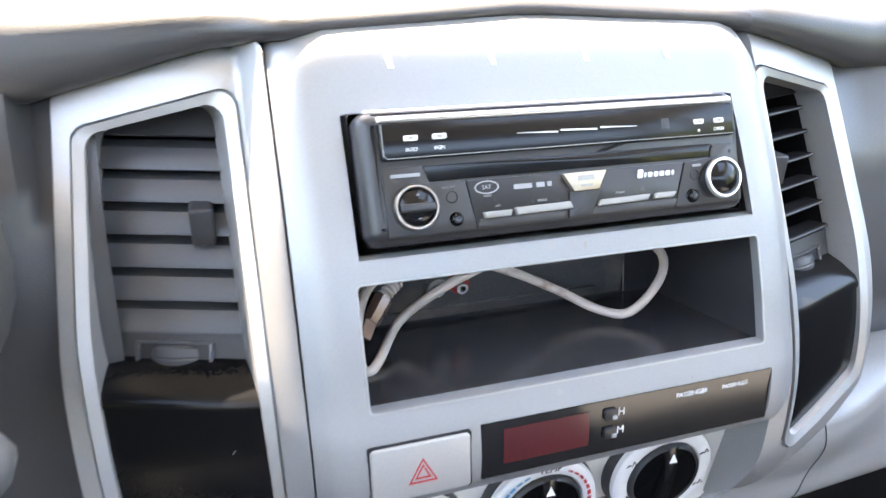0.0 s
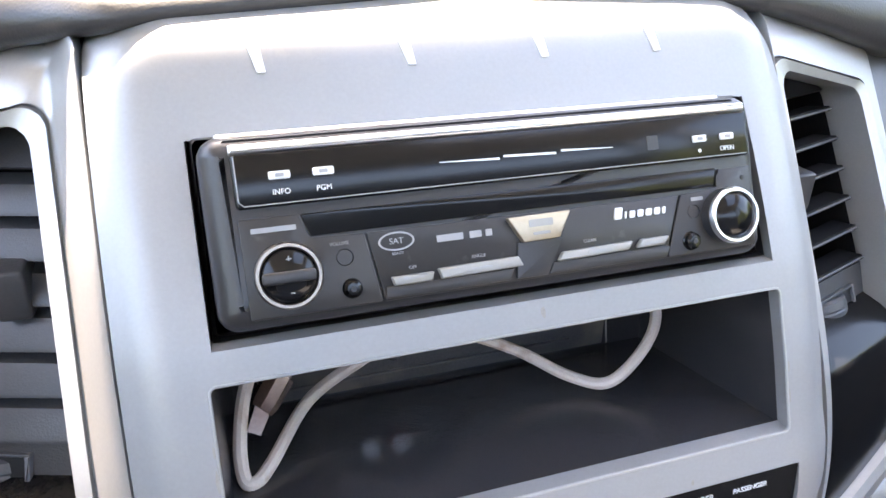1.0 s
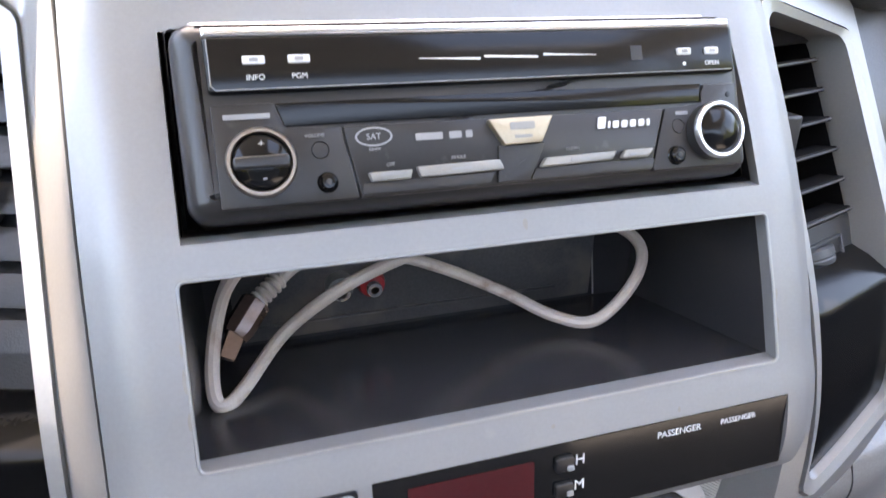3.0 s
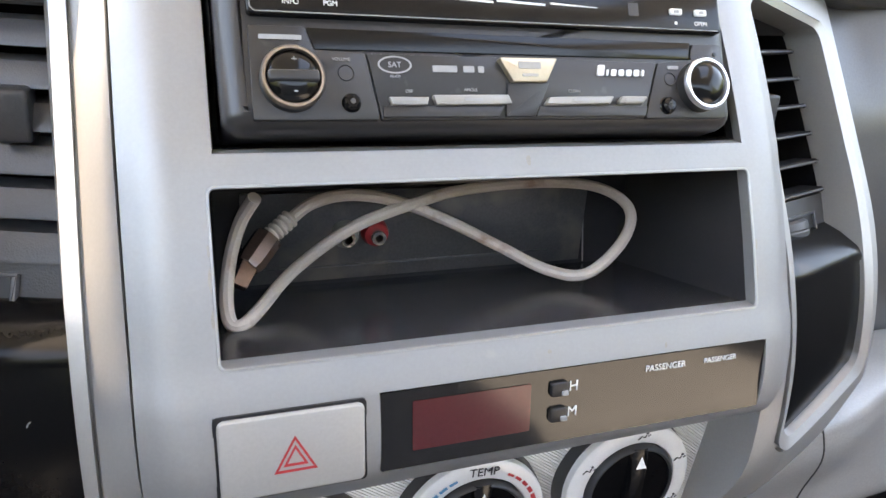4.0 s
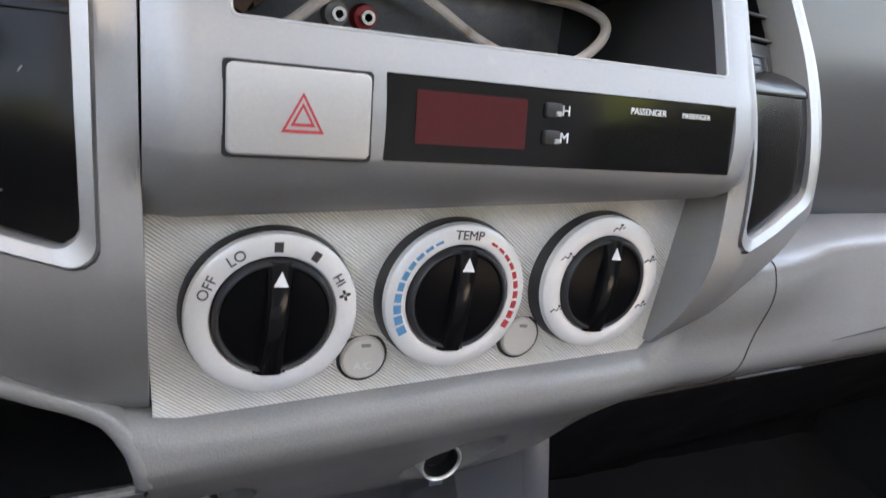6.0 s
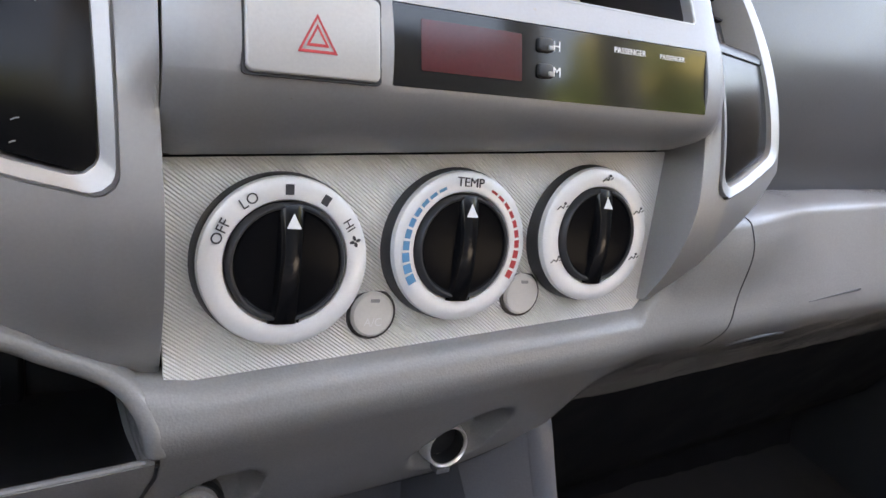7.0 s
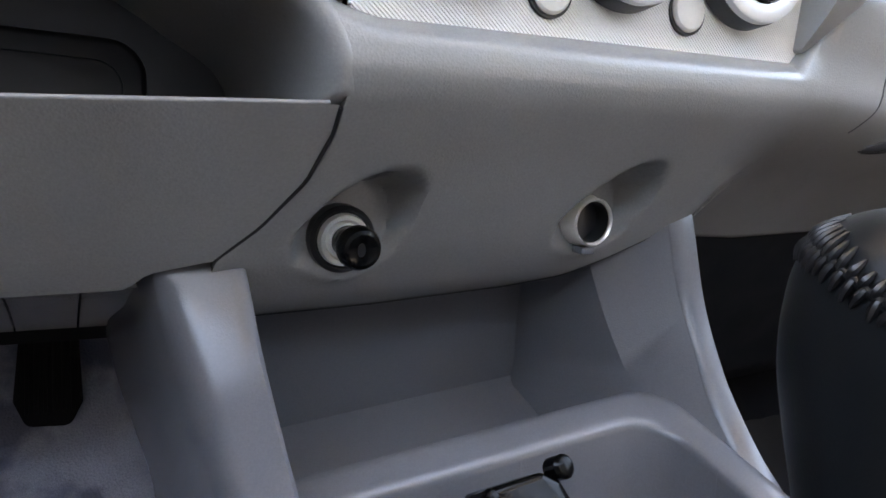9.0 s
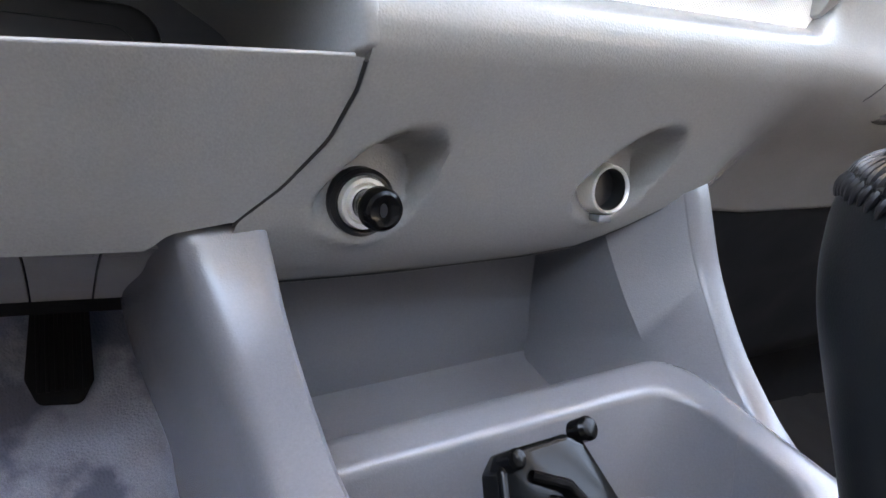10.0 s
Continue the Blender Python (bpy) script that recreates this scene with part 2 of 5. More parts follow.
def build_panel():
    xs = steps(-0.0235, -0.0128, -0.003, 0.0, 0.002, 0.041, 0.0455, 0.1905, 0.192, 0.195, 0.2028, 0.2135)
    zs = steps(0.5372, 0.545, 0.5535, 0.554, 0.580, 0.5808, 0.592, 0.640, 0.649, 0.700, 0.722, 0.737, most=0.004)
    holes = [(0.002, 0.1905, 0.649, 0.700), (0.0, 0.192, 0.592, 0.640), (-0.003, 0.041, 0.5535, 0.580), (0.0455, 0.195, 0.554, 0.5808)]
    def fn(x, z):
        """The lower lip hangs askew with the climate panel and curls under."""
        k = min(1.0, max(0.0, (0.547 - z) / 0.0098))
        p = panel_at(x, z)
        side = min(1.0, max(0.0, (abs(x - XC) - 0.092) / 0.0265)) ** 2 * min(1.0, max(0.0, (z - 0.70) / 0.035))
        return p + Vector((0, 0.003 * k * k, (roll(x) - 0.0042) * k - 0.010 * side))
    bm = sheet(fn, xs, zs, holes, (0, 0.006, 0))
    under = loft([[fn(x, 0.5372) + Vector((0, 0.0055, 0.0002)) for x in xs], [Vector((x, 0.3078, 0.5322 + roll(x))) for x in xs], [Vector((x, 0.3078, 0.5345 + roll(x))) for x in xs]], False)
    setting(mesh_ob("panel_underside", under, SILVER), "silver underside of the dashboard panel's lip", "dashboard panel")
    return setting(mesh_ob("stack_panel", bm, SILVER), "satin silver painted dashboard centre panel with cut openings", "dashboard panel")


build_panel()


DEEP = [(-0.0475, 0.697), (-0.0455, 0.600), (-0.0410, 0.522), (-0.066, 0.529), (-0.099, 0.541), (-0.101, 0.610), (-0.0955, 0.685)]  # throat of the vent openings


def mirror(pts, flip):
    return [(2 * XC - x, z + 0.010 * max(0, min(1, (0.50 - z) / 0.05))) for x, z in pts] if flip else pts


def build_bezel(name, flip):
    """The silver surround of a side vent, its ring, and the deep opening."""
    outer = [(-0.0246, 0.7265), (-0.0241, 0.560), (-0.0203, 0.4440), (-0.060, 0.4665), (-0.114, 0.486), (-0.118, 0.600), (-0.111, 0.703)]
    if flip:
        outer[3:5] = [(-0.0485, 0.4900), (-0.1110, 0.5285)]
    rim = [(-0.0362, 0.7085), (-0.0355, 0.600), (-0.0345, 0.5135), (-0.066, 0.5205), (-0.1075, 0.534), (-0.111, 0.610), (-0.1045, 0.691)]
    lip = [(-0.0372, 0.7075), (-0.0367, 0.600), (-0.0357, 0.5150), (-0.066, 0.5218), (-0.1065, 0.535), (-0.110, 0.610), (-0.1036, 0.6902)]
    inner = [(-0.0425, 0.702), (-0.0415, 0.600), (-0.0395, 0.5195), (-0.066, 0.5258), (-0.1015, 0.538), (-0.105, 0.610), (-0.099, 0.688)]
    deep = DEEP
    rr = [[0.003, 0.02, 0.002, 0.2, 0.004, 0.2, 0.004], [0.006, 0.2, 0.007, 0.2, 0.01, 0.2, 0.008]]
    rings = []
    for pts, off, r in ((outer, 0.03, 0), (outer, 0.0008, 0), (outer, 0.0, 0), (rim, 0.0, 1), (rim, 0.0030, 1), (lip, 0.0030, 1), (lip, -0.0012, 1), (inner, 0.001, 1), (deep, 0.022, 1)):
        scale = 0.994 if pts is outer and off == 0.0 else 1
        ring = rounded([Vector((a, b)) for a, b in pts], rr[r], 5, 14)
        c = sum(ring, Vector((0, 0))) / len(ring)
        ring = [c + (q - c) * scale for q in ring]
        flat = mirror([(q.x, q.y) for q in ring], flip)
        if pts is rim and off == 0.0:
            for k in range(1, 9):
                rings.append([bezel_at(a[0] + (b[0] - a[0]) * k / 9, a[1] + (b[1] - a[1]) * k / 9) for a, b in zip(last, flat)])
        rings.append([bezel_at(x, z, off) for x, z in flat])
        last = flat
    bm = loft(rings, True, (False, False))
    ob = mesh_ob(name, bm, BEZEL, 40)
    return setting(ob, "satin silver vent surround of the dashboard with a raised rim", "dashboard trim")


build_bezel("vent_surround_left", False)
build_bezel("vent_surround_right", True)


def bolster_left(z):
    return float(np.interp(z, [0.33, 0.3578, 0.3716, 0.389, 0.405, 0.4168, 0.4239, 0.4313, 0.4366, 0.4426, 0.4465, 0.4485, 0.4505], [-0.060, -0.0525, -0.038, -0.0256, -0.0213, -0.0215, -0.0223, -0.0239, -0.0259, -0.0297, -0.034, -0.038, -0.046]))


SOCKETS = ((-0.002, 0.366), (0.1275, 0.3745))  # places of the lighter and the open socket


def climb(x, z):
    """The roll swells forward where it climbs to the passenger's side."""
    out = min(1.0, max(0.0, (z - 0.448) / 0.045)) * min(1.0, max(0.0, (x - 0.203) / 0.030)) * min(1.0, max(0.0, (0.37 - x) / 0.07))
    return 0.015 * out * out * (3 - 2 * out)


recess_of = curve_fn([(0.32, 0.038), (0.36, 0.036), (0.38, 0.031), (0.40, 0.021), (0.41, 0.014), (0.42, 0.008), (0.43, 0.004), (0.44, 0.0015), (0.452, 0.0), (0.46, 0.0)])


def recede(x, z):
    """Under its nose the passenger's side falls back faster than the middle."""
    k = min(1.0, max(0.0, (x - 0.185) / 0.06))
    return recess_of(min(0.46, max(0.32, z))) * k * k * (3 - 2 * k)


def roll_top(x):
    return float(np.interp(x, [-0.03, -0.022, -0.010, 0.209, 0.2145, 0.2390, 0.250, 0.267, 0.302, 0.37, 0.45, 1.0], [0.4505, 0.4478, 0.4453, 0.4555, 0.4630, 0.495, 0.5035, 0.5075, 0.5110, 0.5135, 0.515, 0.52]))


def lip_back(x, z):
    """The upper edge turns in, further so beside the glove box."""
    k = max(0.0, 0.010 - (roll_top(x) - z)) / 0.010
    return (0.008 + 0.018 * min(1.0, max(0.0, (x - 0.262) / 0.02))) * k * k


def build_bolster():
    """The padded roll under the controls; it climbs to the passenger's side and has two scoops for the sockets."""
    def bottom(x):
        return float(np.interp(x, [-0.03, -0.017, 0.03, 0.10, 0.13, 0.152, 0.19, 0.215, 0.245, 0.30, 0.37, 0.42, 1.0], [0.3285, 0.329, 0.3315, 0.3375, 0.343, 0.353, 0.374, 0.369, 0.362, 0.360, 0.363, 0.366, 0.38]))

    def fn(u, v):
        x = u
        z = bottom(x) + v * (roll_top(x) - bottom(x))
        if u < 0.012:
            k = (u + 0.03) / 0.042
            x = bolster_left(z) * (1 - k) + 0.012 * k
        p = bolster_at(x, z - roll(min(x, 0.21)))
        p.z = z
        p.y += lip_back(x, z) + 0.05 * max(0, x - 0.22) - climb(x, z) + recede(x, z)
        for sx, sz in SOCKETS:
            d = math.hypot((x - sx - 0.45 * max(0, z - sz)) / 1.08, (z - sz) / (1.32 if z > sz else 0.95))
            k = min(1.0, max(0.0, (0.0225 - d) / 0.0045))
            k = k * k * (3 - 2 * k)
            p.y = p.y * (1 - k) + 0.368 * k
        return p
    us = steps(-0.03, 0.035, most=0.002) + steps(0.04, 0.10, most=0.006) + steps(0.103, 0.165, most=0.002) + steps(0.17, 0.206, most=0.006) + steps(0.209, 0.235, most=0.0025) + steps(0.24, 0.30, most=0.006) + steps(0.32, 0.96, most=0.03)
    # dark joints along the console and round the drawer
    joint = [fn(u, 0) + Vector((0, 0.0012, -0.0004)) for u in us if u < 0.196]
    setting(mesh_ob("trim", tube(joint, 0.0008, 6), BLACK), "dark joint under the lower dashboard", "trim")
    gap = [bolster_at(bolster_left(z) - 0.0007, z - roll(-0.03)) + Vector((0, 0.0004, roll(-0.03))) for z in steps(0.356, 0.4135, most=0.003)]
    setting(mesh_ob("trim", tube(gap, 0.0009, 6), BLACK), "dark joint between drawer and lower dashboard", "trim")
    bm = sheet(fn, us, [j / 64 for j in range(65)], (), (0, 0.012, 0))
    return setting(mesh_ob("lower_dash", bm, GREY, 50), "grey grained plastic lower dashboard roll with two socket scoops", "dashboard")


build_bolster()


def build_top_pad():
    def low(x):
        return float(np.interp(abs(x - XC), [0, 0.10, 0.15, 0.22, 0.6], [0.7325, 0.7275, 0.7175, 0.698, 0.694]))
    shape = [(0.030, -0.002), (0.012, 0.0), (0.002, 0.003), (-0.001, 0.010), (0.0, 0.018), (0.004, 0.025), (0.014, 0.0295), (0.05, 0.033), (0.12, 0.037), (0.36, 0.045)]
    prof = spline([(a, b, 0) for a, b in shape], 4)

    def fn(u, v):
        q = prof[v]
        base = bezel_at(max(-0.13, min(0.32, u)), low(u)).y if abs(u - XC) > 0.12 else panel_y(low(u)) + 0.004
        grow = min(1.0, max(0.0, (abs(u - XC) - 0.10) / 0.12))
        return Vector((u, base + q.x - 0.012 * grow, low(u) + q.y * (0.36 + (0.95 if u < XC else 0.75) * grow)))
    bm = sheet(fn, steps(-0.6, 0.9, most=0.015), list(range(len(prof))), (), (0, 0.001, 0), close=False)
    return setting(mesh_ob("dash_top", bm, PAD, 60), "dark grey soft dashboard top pad with rolled front edge", "dashboard")


build_top_pad()


def build_passenger_dash():
    prof = spline([(0.376, 0.496, 0), (0.366, 0.515, 0), (0.357, 0.540, 0), (0.353, 0.57, 0), (0.3535, 0.60, 0), (0.358, 0.63, 0), (0.365, 0.67, 0), (0.378, 0.705, 0)], 5)
    bm = sheet(lambda u, v: Vector((u, prof[v].x + max(0, bezel_at(min(u, 0.308), prof[v].y).y + 0.005 - prof[v].x) * min(1, max(0, (0.37 - u) / 0.06)), prof[v].y)), steps(0.296, 0.37, 0.38, 0.95, most=0.015), list(range(len(prof))), (), (0, 0.01, 0), close=False)
    return setting(mesh_ob("passenger_dash", bm, PASS, 60), "dark grey passenger side dashboard panel", "dashboard")


build_passenger_dash()


def build_driver_dash():
    prof = spline([(0.36, 0.30, 0), (0.335, 0.42, 0), (0.325, 0.5, 0), (0.335, 0.58, 0), (0.355, 0.65, 0), (0.372, 0.70, 0), (0.39, 0.72, 0)], 5)
    bm = sheet(lambda u, v: Vector((u, max(prof[v].x, bezel_at(max(u, -0.118), prof[v].y).y + 0.004) if u > -0.125 else prof[v].x, prof[v].y)), steps(-0.65, -0.125, -0.12, -0.095, most=0.03), [i for i, p in enumerate(prof) if p.y > 0.485], (), (0, 0.01, 0), close=False)
    return setting(mesh_ob("driver_dash", bm, PAD, 60), "dark grey grained dashboard beside the instruments", "dashboard")


build_driver_dash()


def build_drawer():
    d = thing("drawer", (-0.12, 0.36, 0.36), "grey plastic pull-out drawer under the vent, slightly open at the top", "drawer")
    def low(x):
        return float(np.interp(x, [-0.5, -0.12, -0.083, -0.076, -0.055], [0.3455, 0.3455, 0.3465, 0.353, 0.3575]))

    def fn(u, v):
        z = 0.35 + v * 0.0635
        for _ in range(12):
            x = -0.3 + u * (bolster_left(z) - 0.0014 + 0.3)
            z = 0.4 * z + 0.6 * (low(x) + v * (0.4143 + 0.065 * max(-0.15, min(0.0, x + 0.026)) - low(x)))
        p = bolster_at(min(x, bolster_left(z) - 0.0014), z - roll(max(-0.045, x)))
        return Vector((p.x, p.y + 0.0004, z))
    part("drawer_front", sheet(fn, [i / 90 for i in range(91)], [i / 16 for i in range(17)], (), (0, 0.006, 0)), GREY, d)
    edge = [fn(i / 90, 1.0) + Vector((0, 0.0014, 0.0006)) for i in range(90)]
    part("top_edge", tube(edge, 0.0009, 8), GREY, d, "rounded upper edge")
    return d


build_drawer()


def hvac_y(z):
    return 0.309 + (0.53 - z) * 0.08


def build_hvac_panel():
    bm = sheet(lambda u, v: Vector((u + (0.0042 * min(1, (0.5312 - v) / 0.087) if u < 0 else 0), hvac_y(v), v + roll(u))), [-0.0235, 0.095, 0.2135], steps(0.4440, 0.5312, most=0.02), (), (0, 0.003, 0))
    gap = [Vector((x, hvac_y(0.4440) - 0.0004, 0.4443 + roll(x))) for x in (-0.0195, 0.02, 0.06, 0.10, 0.14, 0.18, 0.2125)]
    setting(mesh_ob("trim", tube(gap, 0.0008, 6), BLACK), "dark joint under the climate panel", "trim")
    return setting(mesh_ob("climate_panel", bm, HVAC), "light grey plastic climate control panel with fine hatched texture", "control panel")


build_hvac_panel()

CHROME = mat("chrome", (0.82, 0.82, 0.82), 0.12, 1.0, 0.03, 60)
SATIN = mat("satin_aluminium", (0.84, 0.84, 0.84), 0.34, 1.0, 0.03, 60)
BRASS = mat("worn_nickel", (0.93, 0.91, 0.86), 0.34, 0.6, 0.06, 60)
BRONZE = mat("pale_bronze", (0.33, 0.275, 0.23), 0.34, 1.0, 0.06, 60)
NOSE = mat("radio_plastic", (0.028, 0.0275, 0.029), 0.34, 0, 0.1, 60, 0.05, 1500)
PLATE = mat("scuffed_plate", (0.10, 0.098, 0.10), 0.34, 0.3, 0.25, 60, stain=((0.17, 0.15, 0.135), 35, 0.52))
TRAY = mat("pocket_plastic", (0.034, 0.033, 0.036), 0.19, 0, 0.06, 60, 0.05, 1500)
FACE = mat("radio_face", (0.031, 0.0285, 0.0275), 0.38, 0.15, 0.08, 60, stain=((0.075, 0.072, 0.068), 160, 0.66))
KEY = mat("radio_key", (0.30, 0.29, 0.27), 0.35, 0.3, 0.06, 60)
BADGE = mat("badge_metal", (0.50, 0.42, 0.31), 0.34, 0.8, 0.08, 60)
WHITE = mat("white_print", (0.75, 0.75, 0.74), 0.5, 0, 0.05, 60)
PRINT = mat("grey_print", (0.30, 0.30, 0.30), 0.5, 0, 0.05, 60)
INK = mat("dark_print", (0.035, 0.035, 0.04), 0.5, 0, 0.05, 60)
RED = mat("red_print", (0.46, 0.035, 0.04), 0.5, 0, 0.06, 60)
BLUE = mat("blue_print", (0.06, 0.25, 0.44), 0.5, 0, 0.06, 60)
LENS = mat("clock_lens", (0.006, 0.006, 0.006), 0.09, 0, 0.1, 60, spec=0.4)
LED = mat("clock_window", (0.07, 0.008, 0.010), 0.14, 0, 0.12, 60)
BUTTON = mat("button_paint", (0.42, 0.41, 0.39), 0.4, 0.35, 0.06, 60, stain=((0.36, 0.34, 0.31), 90, 0.72))
CORD = mat("aged_white_cord", (0.62, 0.53, 0.47), 0.5, 0, 0.12, 120, stain=((0.42, 0.29, 0.22), 70, 0.60))
PLUG = mat("brown_plug", (0.14, 0.09, 0.075), 0.22, 0.5, 0.2, 60, coat=0.3)
RUBBER_RED = mat("red_plug", (0.38, 0.02, 0.025), 0.4, 0, 0.1, 60)
LEATHER = mat("black_leather", (0.007, 0.008, 0.009), 0.33, 0, 0.2, 80, 0.06, 1700, spec=0.22)
CLIP = mat("clip_plastic", (0.003, 0.003, 0.003), 0.16, 0, 0.1, 60, spec=0.16)
# cabin floor, near black in place of the footwell's shade
FLOOR_SHADE = mat("floor_in_shade", (0.018, 0.018, 0.019), 0.7, 0, 0.3, 60, 0.4, 500, spec=0.2)
THREAD = mat("black_thread", (0.008, 0.008, 0.009), 0.34, 0, 0.2, 200)
# toe board carpet, lightened to stand for the light falling there
LIT_CARPET = mat("lit_grey_carpet", (0.34, 0.36, 0.43), 0.95, 0, 0.4, 120, 0.9, 600, spec=0.1, stain=((0.15, 0.16, 0.21), 24, 0.50))
GROUND = mat("dry_ground", (0.20, 0.19, 0.16), 0.9, 0, 0.25, 0.6, 0.3, 8)
LEAF = mat("distant_leaves", (0.09, 0.13, 0.04), 0.8, 0, 0.45, 1.2, stain=((0.26, 0.24, 0.06), 0.5, 0.50))
SEAT = mat("seat_cloth", (0.175, 0.18, 0.19), 0.9, 0, 0.15, 60, 0.3, 700, spec=0.2)
SHROUD = mat("column_plastic", (0.10, 0.098, 0.095), 0.4, 0, 0.1, 60, 0.1, 1200)
HEADLINER = mat("roof_cloth", (0.46, 0.455, 0.445), 0.9, 0, 0.1, 60, 0.3, 900)


# ---- the shell of the cabin ----
def build_shell():
    # firewall colour is black in place of the footwell's shade
    setting(mesh_ob("firewall", box(-0.66, 0.99, 0.66, 0.70, 0.0, 0.76), MATT), "firewall behind the dashboard, coloured black for the footwell's shade", "wall")
    # unseen roof: header placed to shade the dash, sun opening made up behind it
    roof = join(box(-0.62, 0.95, -1.0, -0.33, 1.34, 1.37), box(-0.62, 0.95, 0.30, 0.6455, 1.34, 1.37), box(-0.62, 0.25, -0.33, 0.30, 1.34, 1.37), box(0.68, 0.95, -0.33, 0.30, 1.34, 1.37))
    setting(mesh_ob("ceiling", roof, HEADLINER), "light grey cloth roof lining, unseen, with an added opening for sunlight", "ceiling")
    # unseen seats; the sun from that opening brightens them for the clock's reflection
    setting(mesh_ob("seat_base", box(-0.58, 0.92, -0.80, -0.20, 0.10, 0.34, 0.04, 4), SEAT), "grey cloth seat cushions behind the console", "seat")
    back = join(box(-0.66, 0.99, -0.83, -0.80, -0.02, 1.06, 0.006), box(-0.66, -0.56, -0.83, -0.80, 1.06, 1.36), box(0.89, 0.99, -0.83, -0.80, 1.06, 1.36), box(-0.56, 0.89, -0.83, -0.80, 1.27, 1.36))
    setting(mesh_ob("wall_back", back, SEAT), "light grey seat backs and rear wall with an open window", "wall")
    setting(mesh_ob("wall_left", box(-0.66, -0.62, -1.0, 0.70, -0.02, 0.75, 0.006), DARK), "dark grey driver door trim below the window", "wall")
    setting(mesh_ob("wall_right", box(0.94, 0.99, -1.0, 0.70, -0.02, 0.75, 0.006), DARK), "dark grey passenger door trim below the window", "wall")
    for name, x in (("pillar_left", -0.64), ("pillar_right", 0.965)):
        setting(mesh_ob(name, box(x - 0.02, x + 0.02, -0.58, -0.50, 0.74, 1.34, 0.006), HEADLINER), "light grey door pillar", "pillar")
    # windscreen posts lean back from the dash to the roof
    for name, x in (("windscreen_post_left", -0.62), ("windscreen_post_right", 0.95)):
        setting(mesh_ob(name, tube([(x, 0.80, 0.76), (x, 0.74, 1.06), (x, 0.645, 1.35)], 0.035, 10), HEADLINER), "light grey trimmed windscreen post", "pillar")
    g = mesh_ob("ground", sheet(lambda u, v: Vector((u, v, -0.55)), steps(-300, -20, -3, 3, 20, 300, most=80), steps(-300, -20, -3, 3, 20, 300, most=80), (), close=False), GROUND)
    setting(g, "pale dry ground outside the vehicle", "ground")


build_shell()


def build_trees():
    """A ragged belt of trees far off, all round."""
    bm = bmesh.new()
    n, up = 220, 7
    rows = []
    for i in range(n):
        a = 2 * math.pi * i / n
        tall = 9.5 + 5.0 * noise.noise((math.cos(a) * 6, math.sin(a) * 6, 0)) + 1.5 * noise.noise((math.cos(a) * 25, math.sin(a) * 25, 3))
        rows.append([bm.verts.new(((30 + 2 * noise.noise((i * 0.7, k * 0.9, 1))) * math.sin(a), (30 + 2 * noise.noise((i * 0.7, k * 0.9, 5))) * math.cos(a), -0.6 + tall * k / up)) for k in range(up + 1)])
    for i in range(n):
        for k in range(up):
            bm.faces.new((rows[i][k], rows[(i + 1) % n][k], rows[(i + 1) % n][k + 1], rows[i][k + 1]))
    setting(mesh_ob("backdrop", bm, LEAF), "distant sunlit green and yellow trees round the vehicle", "trees")


build_trees()


def build_floor():
    def lie(u, v, ramp):
        tun = math.exp(-((u - XC) / 0.16) ** 4) * 0.12
        z = 0.02 + tun + ramp * 1.15 * max(0, v - 0.46) + 0.30 * max(0, v - 0.42) ** 1.2 / 0.24 ** 0.2
        return Vector((u, v, z + 0.004 * noise.noise((u * 40, v * 40, 0))))
    # the footwell's shade and light are put into two floor colours
    setting(mesh_ob("floor", sheet(lambda u, v: lie(u, v, 0), steps(-0.62, 0.95, most=0.02), steps(-1.0, 0.66, most=0.03), (), (0, 0, -0.01)), FLOOR_SHADE, 60), "cabin floor with raised tunnel, coloured dark for the footwell's shade", "floor")
    setting(mesh_ob("toe_board", sheet(lambda u, v: lie(u, v, min(1, max(0, (0.02 - u) / 0.05))) + Vector((0, 0, 0.006)), steps(-0.62, 0.012, most=0.02), steps(0.42, 0.66, most=0.015), (), (0, 0, -0.005)), LIT_CARPET, 60), "blue-grey carpeted toe board under the pedals, coloured light for the light on it", "floor")


build_floor()

# ---- behind the panel ----
setting(mesh_ob("dash_core", sheet(lambda u, v: panel_at(u, v) + Vector((0, 0.014 + 0.11 * min(1, max(0, (0.117 - abs(u - XC)) / 0.004)), 0)), steps(-0.0295, -0.022, -0.018, 0.208, 0.212, 0.2195, most=0.05), steps(0.538, 0.733, most=0.008), (), (0, 0.004, 0)), BLACK),
        "black inner carrier behind the dashboard panel", "dashboard")


setting(mesh_ob("dash_core", box(-0.0225, 0.2125, 0.322, 0.326, 0.50, 0.556), BLACK), "black inner carrier above the climate panel", "dashboard")


